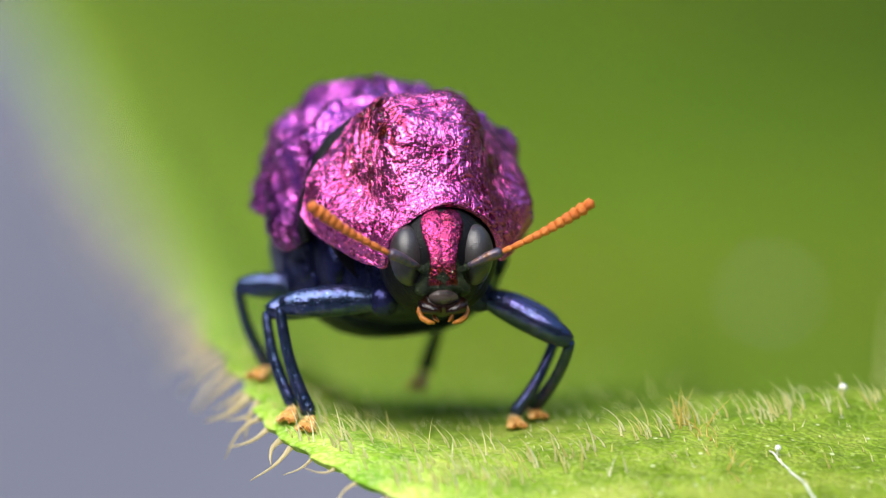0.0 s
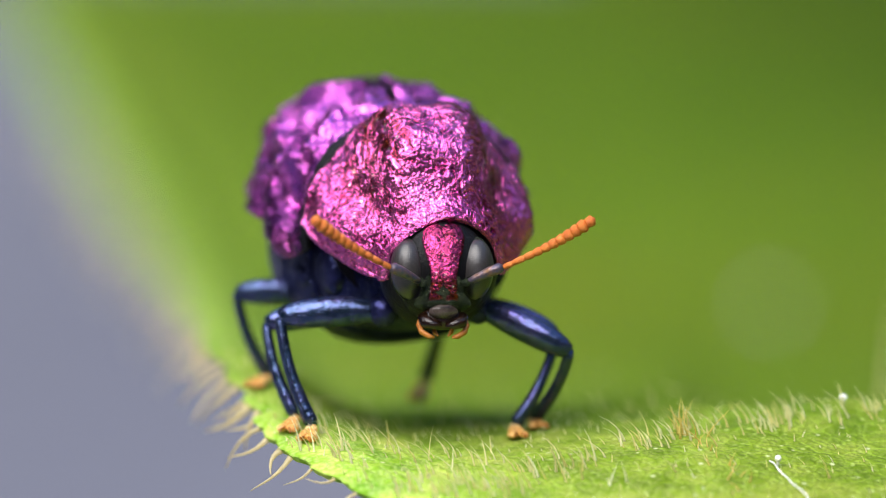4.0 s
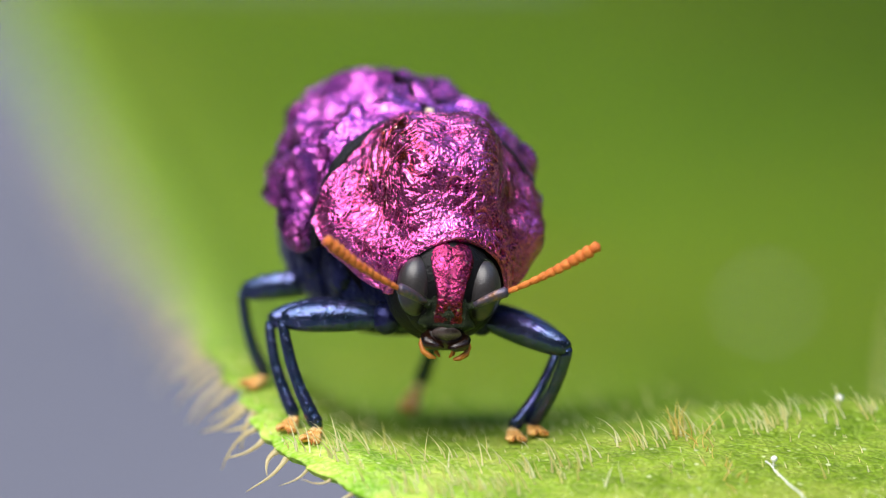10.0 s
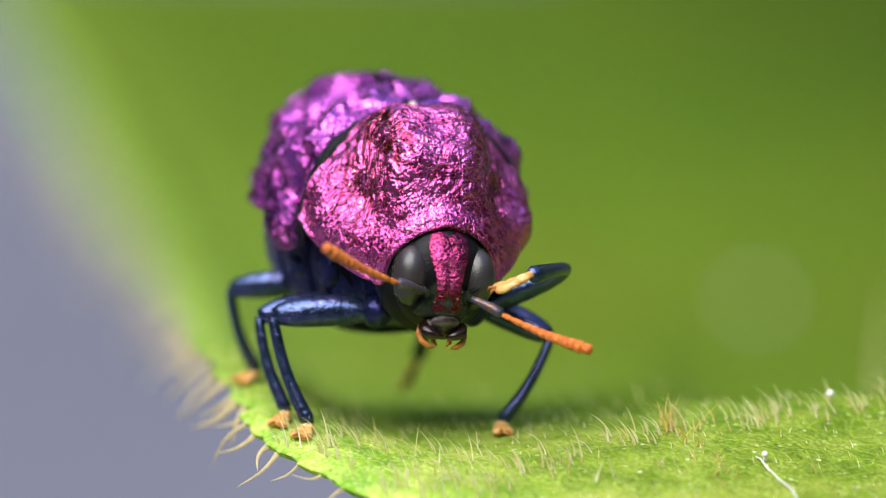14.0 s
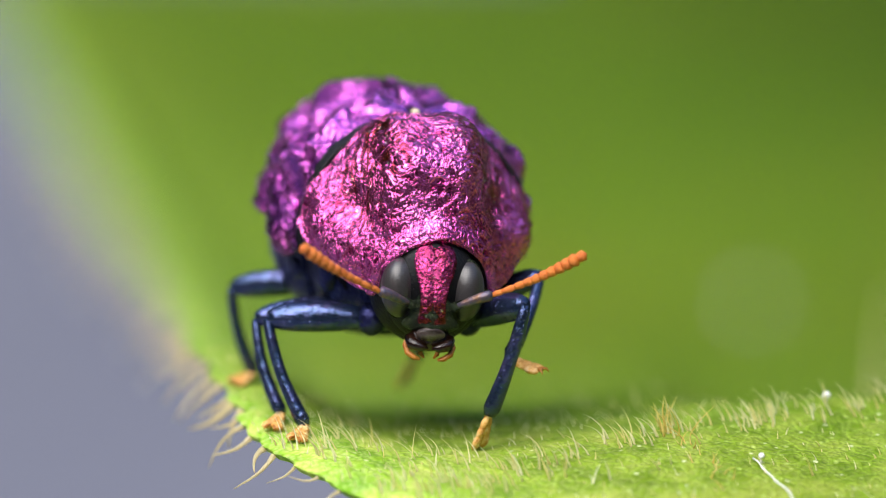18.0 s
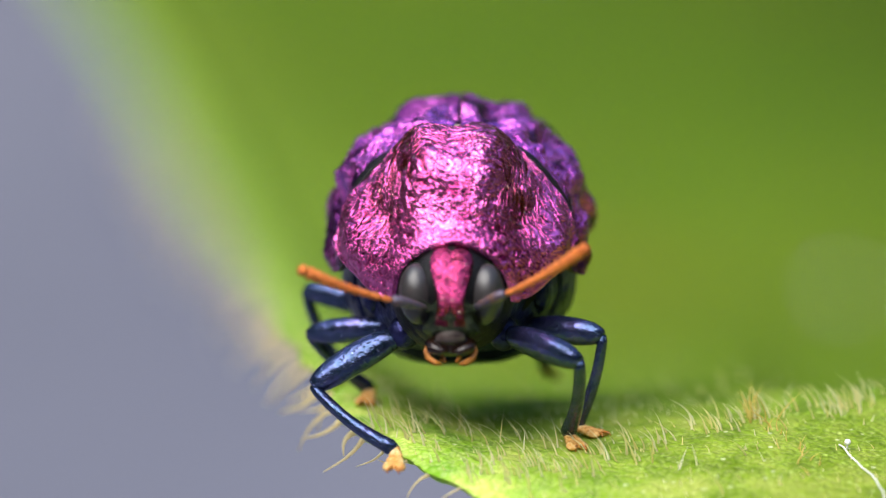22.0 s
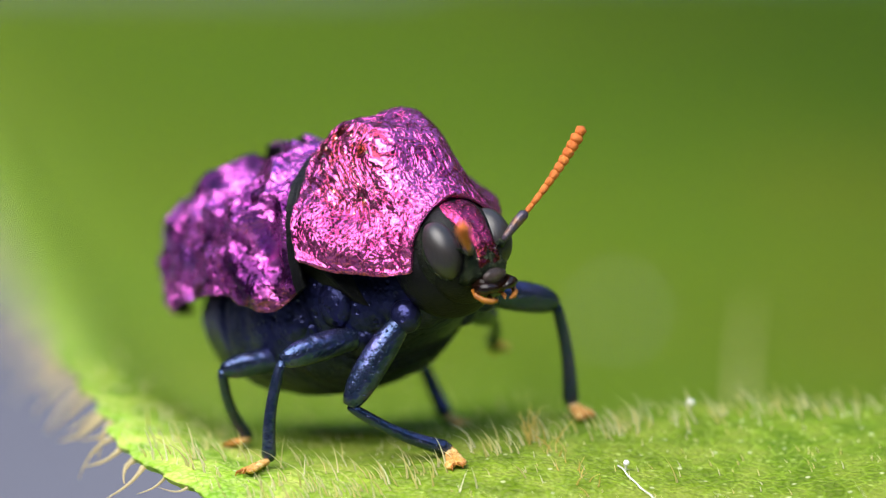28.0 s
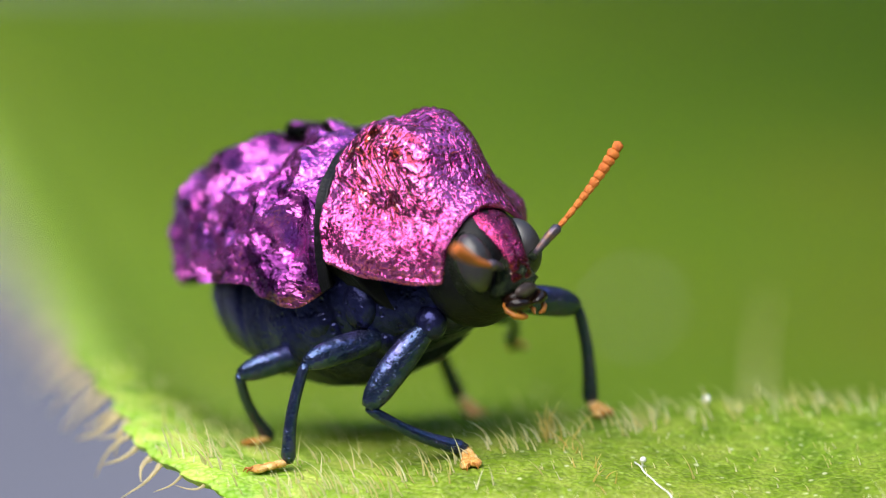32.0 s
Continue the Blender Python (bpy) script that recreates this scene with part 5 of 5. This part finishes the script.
    step("mid", -1, [
        (0, -2.89, -1.95, 0.05, -3.24, -3.79, -0.16, -1.00, 0.20, 0.00),
        (3, -2.89, -1.84, 0.04, -3.27, -3.47, -0.13, -1.00, 0.20, 0.00),
        (6, -2.77, -1.97, 0.03, -3.19, -3.83, -0.14, -1.00, 0.20, 0.00),
        (9, -2.79, -1.87, 0.03, -3.23, -3.68, -0.14, -1.00, 0.20, 0.00),
        (13, -2.79, -1.76, 0.04, -3.27, -3.47, -0.14, -1.00, 0.20, 0.00),
        (17, -2.71, -1.85, 0.03, -3.19, -3.57, -0.14, -1.00, 0.20, 0.00),
        (19, -2.91, -1.85, 0.05, -3.31, -3.63, -0.14, -1.00, 0.20, 0.00),
        (20, -2.90, -2.11, 0.04, -3.32, -3.79, -0.15, -0.82, -0.30, 0.49),
        (20.5, -2.82, -2.74, 0.02, -3.13, -3.83, -0.14, -1.00, 0.20, 0.00),
        (21, -3.00, -2.44, 0.02, -3.23, -3.47, -0.13, -1.00, 0.20, 0.00),
        (22, -2.83, -1.15, 0.05, -2.97, -2.05, -0.07, -1.00, 0.20, 0.00),
        (22.5, -3.13, -2.10, 0.05, -3.21, -2.86, -0.09, -1.00, 0.20, 0.00),
        (23, -2.80, -3.52, -0.01, -2.78, -4.60, -0.19, -0.62, -0.41, 0.67),
        (23.5, -2.24, -4.21, -0.04, -2.66, -4.52, -0.19, -1.00, 0.20, 0.00),
        (24, -2.46, -2.84, 0.01, -3.34, -2.84, -0.10, -1.00, 0.20, 0.00),
        (24.5, -0.64, -3.97, -0.10, -1.17, -4.75, -0.23, -1.00, 0.20, 0.00),
        (25, -0.49, -3.76, -0.12, -1.19, -5.32, -0.30, -1.00, 0.20, 0.00),
        (25.3, -0.44, -1.79, -0.50, -1.08, -3.30, -0.67, -0.80, -0.20, 0.80),
        (25.5, -0.62, -3.89, -0.09, -1.28, -5.13, -0.27, -1.00, 0.20, 0.00),
        (27.5, -0.48, -4.00, -0.11, -1.28, -4.99, -0.24, -1.00, 0.20, 0.00),
        (28, -0.50, -4.00, -0.11, -1.28, -4.94, -0.24, -1.00, 0.20, 0.00),
        (30, -0.54, -4.08, -0.10, -1.39, -4.73, -0.21, -1.00, 0.20, 0.00),
        (32, -0.45, -4.32, -0.11, -1.28, -4.62, -0.21, -1.00, 0.20, 0.00),
    ])
    step("mid", 1, [
        (0, 1.35, -1.53, -0.24, 1.53, -2.86, -0.27, 0.90, -0.40, 0.15),
        (3, 1.37, -1.22, -0.26, 1.53, -2.57, -0.27, 0.90, -0.40, 0.15),
        (6, 1.40, -1.95, -0.21, 1.54, -3.05, -0.23, 0.90, -0.40, 0.15),
        (9, 1.42, -1.87, -0.22, 1.61, -3.08, -0.24, 0.90, -0.40, 0.15),
        (13, 1.35, -1.53, -0.24, 1.44, -2.72, -0.28, 0.90, -0.40, 0.15),
        (17, 1.44, -1.47, -0.24, 1.55, -2.67, -0.27, 0.90, -0.40, 0.15),
        (17.5, 1.44, -2.40, 0.31, 1.67, -1.85, 0.01, 0.80, -0.20, 0.80),
        (18, 1.58, -2.40, 1.29, 2.00, -2.70, 1.19, 0.80, -0.20, 0.80),
        (18.5, 1.55, -2.40, 1.44, 2.03, -2.70, 1.35, 0.80, -0.20, 0.80),
        (19, 1.81, -2.50, 1.61, 2.35, -2.80, 1.54, 0.80, -0.20, 0.80),
        (19.5, 1.63, -2.50, 0.96, 2.06, -2.80, 0.87, 0.80, -0.20, 0.80),
        (20, 1.40, 3.21, -1.06, 1.73, -0.39, -0.45, 0.90, -0.40, 0.15),
        (20.5, 1.02, -1.66, -0.25, 1.60, -3.16, -0.23, 0.90, -0.40, 0.15),
        (21, 1.16, -1.27, -0.26, 1.54, -1.37, -0.35, 0.90, -0.40, 0.15),
        (21.5, 1.20, -1.27, -0.26, 1.63, -1.72, -0.31, 0.90, -0.40, 0.15),
        (21.75, 1.51, -2.00, 1.44, 2.04, -2.30, 1.40, 0.80, -0.20, 0.80),
        (22, 1.17, -3.17, -0.17, 1.79, -3.85, -0.18, 0.90, -0.40, 0.15),
        (22.5, 1.79, -2.67, -0.12, 2.31, -3.29, -0.13, 0.90, -0.40, 0.15),
        (23, 3.48, 0.39, -0.41, 4.29, -0.83, -0.23, 0.51, 0.09, 0.86),
        (23.5, 3.28, -2.85, 0.06, 3.96, -3.44, -0.01, 0.90, -0.40, 0.15),
        (24, 3.16, -3.99, 0.03, 4.02, -4.54, -0.12, 0.56, 0.31, 0.77),
        (24.5, 3.61, -4.35, 0.02, 4.03, -4.62, -0.14, 0.90, -0.40, 0.15),
        (25, 3.23, -3.57, 0.06, 3.89, -4.69, -0.15, 0.90, -0.40, 0.15),
        (25.5, 3.32, -3.08, 0.08, 3.86, -4.61, -0.13, 0.90, -0.40, 0.15),
        (26, 4.16, -0.28, -0.25, 4.67, -2.36, 0.02, 0.90, -0.40, 0.15),
        (27.5, 5.25, 7.13, -1.49, 5.93, 7.13, -1.72, 0.90, -0.40, 0.15),
        (28, 5.21, 6.89, -1.44, 5.90, 6.89, -1.70, 0.90, -0.40, 0.15),
        (30, 5.10, 5.51, -1.18, 5.70, 5.51, -1.36, 0.90, -0.40, 0.15),
        (32, 5.28, 6.88, -1.48, 5.89, 6.88, -1.65, 0.90, -0.40, 0.15),
    ])
    step("hind", -1, [
        (0, -3.51, 1.10, 0.11, -4.02, -0.15, 0.05, -1.00, 0.25, 0.15),
        (6, -3.50, 1.29, 0.11, -4.03, 0.31, 0.05, -1.00, 0.25, 0.15),
        (9, -3.48, 1.24, 0.11, -4.06, 0.26, 0.06, -1.00, 0.25, 0.15),
        (13, -3.51, 1.21, 0.11, -4.12, 0.10, 0.06, -1.00, 0.25, 0.15),
        (17, -3.39, 1.44, 0.08, -3.96, 0.41, 0.04, -1.00, 0.25, 0.15),
        (19, -3.55, 1.25, 0.11, -4.08, 0.41, 0.05, -1.00, 0.25, 0.15),
        (20, -3.51, 0.89, 0.12, -4.03, -0.10, 0.05, -0.38, 0.91, 0.17),
        (21, -3.51, 0.77, 0.12, -3.91, -0.36, 0.04, -1.00, 0.25, 0.15),
        (22, -3.44, 0.09, 0.11, -3.80, -0.56, 0.03, -1.00, 0.25, 0.15),
        (23, -2.28, 0.83, -0.32, -2.58, -0.82, -0.12, -1.00, 0.25, 0.15),
        (24, -1.77, 0.55, -0.50, -2.06, -1.53, -0.21, -1.00, 0.25, 0.15),
        (24.5, -1.09, -2.49, -0.18, -1.47, -3.10, -0.19, -1.00, 0.25, 0.15),
        (25, -1.14, -1.05, -0.35, -1.56, -2.58, -0.22, -1.00, 0.25, 0.15),
        (25.5, -1.00, 0.73, -0.73, -1.59, -2.99, -0.17, -1.00, 0.25, 0.15),
        (27.5, -0.90, -1.55, -0.32, -1.63, -2.97, -0.17, -1.00, 0.25, 0.15),
        (28, -0.92, -1.44, -0.34, -1.62, -2.88, -0.18, -1.00, 0.25, 0.15),
        (30, -0.88, -1.80, -0.30, -1.62, -2.88, -0.18, -1.00, 0.25, 0.15),
        (32, -0.81, -1.61, -0.32, -1.62, -2.80, -0.20, -1.00, 0.25, 0.15),
    ])
    step("hind", 1, [
        (0, -0.52, 4.77, -1.27, -0.72, 2.73, -1.12, 0.45, 0.90, 0.50),
        (6, -0.47, 5.07, -1.30, -0.68, 3.45, -1.20, 0.45, 0.90, 0.50),
        (9, -0.54, 3.99, -1.17, -0.71, 2.87, -1.13, 0.45, 0.90, 0.50),
        (13, -0.56, 5.67, -1.37, -0.68, 4.60, -1.35, 0.45, 0.90, 0.50),
        (17, -0.39, 5.62, -1.36, -0.56, 4.57, -1.34, 0.45, 0.90, 0.50),
        (19, -0.70, 6.25, -1.43, -0.81, 4.88, -1.37, 0.45, 0.90, 0.50),
        (20, -0.82, 5.55, -1.35, -0.95, 4.03, -1.27, 0.45, 0.90, 0.50),
        (20.5, -0.76, 4.77, -1.25, -0.97, 4.42, -1.31, 0.45, 0.90, 0.50),
        (21, 0.24, 4.49, -1.26, 0.47, 4.94, -1.43, 0.45, 0.90, 0.50),
        (22, 0.81, 4.08, -1.21, 1.05, 3.93, -1.30, 0.45, 0.90, 0.50),
        (23, 1.99, -1.06, -0.22, 2.22, -0.76, -0.35, 0.45, 0.90, 0.50),
        (24, 2.92, -0.66, -0.25, 3.21, -0.42, -0.39, 0.45, 0.90, 0.50),
        (24.5, 2.96, -1.27, -0.15, 3.11, -1.88, -0.17, 0.45, 0.90, 0.50),
        (25, 2.82, -1.26, -0.16, 3.03, -1.77, -0.19, 0.45, 0.90, 0.50),
        (25.5, 2.82, -1.20, -0.17, 3.04, -1.38, -0.23, 0.45, 0.90, 0.50),
        (28, 3.08, 1.04, -0.55, 3.30, 0.82, -0.61, 0.45, 0.90, 0.50),
        (30, 3.27, 5.08, -1.12, 3.49, 4.67, -1.14, 0.45, 0.90, 0.50),
        (32, 3.15, 2.70, -0.81, 3.41, 1.78, -0.76, 0.45, 0.90, 0.50),
    ])
    head_way([
        (0, 0, 0, -12, 28, 25, 25, 10), (3.5, 0, 0, -12, 28, 25, 25, 10), (6, 0, 0, -11, 29, 25, 31, 10), (11.5, 0, 0, -11, 29, 25, 31, 10), (12.25, 0, 0, -12, 28, 25, 28, 15), (12.6, 4, 8, 0, 28, 25, 5, 20),
        (13, 12, 24, 24, 46, 32, -28, 30), (13.5, 12, 24, 26, 46, 32, -34, 30), (13.75, 8, 15, 15, 32, 32, -28, 32), (14, 2, 4, -2, 20, 22, -8, 45), (14.5, 0, 0, -8, 28, 20, -30, 35),
        (16.5, 0, 0, -8, 15, 10, -45, 62), (17, 0, 0, -8, 15, 10, -35, 62), (17.5, 0, 0, -10, 22, 18, 26, 15), (19, 0, 0, -8, 28, 25, 28, 12), (20, 0, 0, -6, 28, 25, 26, 14),
        (20.5, 0, 0, -2, 28, 12, 25, 35), (21, 0, 0, 0, 20, 10, 30, 40), (22, 0, 0, 0, 18, 25, 28, 25), (23, 0, 0, 6, 0, 30, 35, 40), (24, 0, 0, 0, 20, 26, 28, 30),
        (24.5, 0, 0, 0, 35, 30, 45, 20), (25, 0, 0, 4, 18, 68, 40, 24), (25.5, 0, 0, 5, 26, 66, 50, 18), (28, 0, 0, 3, 8, 50, 36, 26), (30, 0, 0, 4, 20, 28, 32, 28), (32, 0, 0, 4, 14, 30, 36, 28)])
    left = [(0, 0, 0, -1), (1.2, 1, 0, -1), (1.6, 4, -3, 3), (2, 5, -4, 5), (3, 6, -4, 5), (3.5, 3, 0, 1), (4.3, 2, 0, 0), (4.8, 34, -10, 7), (5.5, 38, -11, 3), (6, 37, -11, 2), (6.1, 30, -8, 6), (6.2, 3, 0, 0),
            (6.5, 3, 0, 0), (6.6, 8, -3, 2), (6.8, 26, -8, 7), (6.9, 37, -14, 8), (7.4, 39, -14, 7), (7.6, 45, -14, 11), (7.7, 44, -14, 10), (7.9, 12, -4, 2), (8, 1, 0, -4), (16, 0, 0, -4), (17.5, 0, 0, -7), (20, 0, 0, -6), (22.3, 0, 0, 0), (23, 1, 0, -2), (24, 1, 0, -4), (28, 2, 0, 2), (32, 2, 0, 2)]
    right = [(0, 0, 0, -1), (1.2, 1, 0, -1), (1.6, 4, -3, 3), (2, 4, -4, 5), (3, 5, -4, 5), (3.5, 3, 0, 1), (4.3, 2, 0, 0), (4.8, 31, -8, -3), (5.5, 34, -10, -3), (6, 34, -10, -3), (6.1, 30, -6, 1), (6.2, 3, 0, 0),
             (6.5, 3, 0, 0), (6.6, 8, -3, 0), (6.8, 22, -8, 0), (6.9, 29, -10, -1), (7.4, 30, -10, -1), (7.6, 60, -12, 4), (7.7, 58, -12, 3), (7.9, 14, -4, 0), (8, 1, 0, -4), (16, 0, 0, -4), (17.5, 0, 0, -7), (20, 0, 0, -6), (22.3, 0, 0, 0), (23, 1, 0, -2), (24, 1, 0, -4), (28, 3, 0, 3), (32, 3, 0, 3)]
    case_way(-1, left)
    case_way(1, right)
    hind_way(-1, [(0, 0), (4.5, 0), (5.2, 1), (6, 1), (6.1, 0.8), (6.2, 0), (6.7, 0), (6.9, 0.55), (7.2, 0.8), (7.4, 0.6), (7.6, 0.85), (7.75, 0.8), (7.9, 0), (32, 0)])
    hind_way(1, [(0, 0), (4.5, 0), (5.2, 0.3), (6, 0.3), (6.2, 0), (7.4, 0), (7.6, 0.3), (7.75, 0.3), (7.9, 0), (32, 0)])


motions()
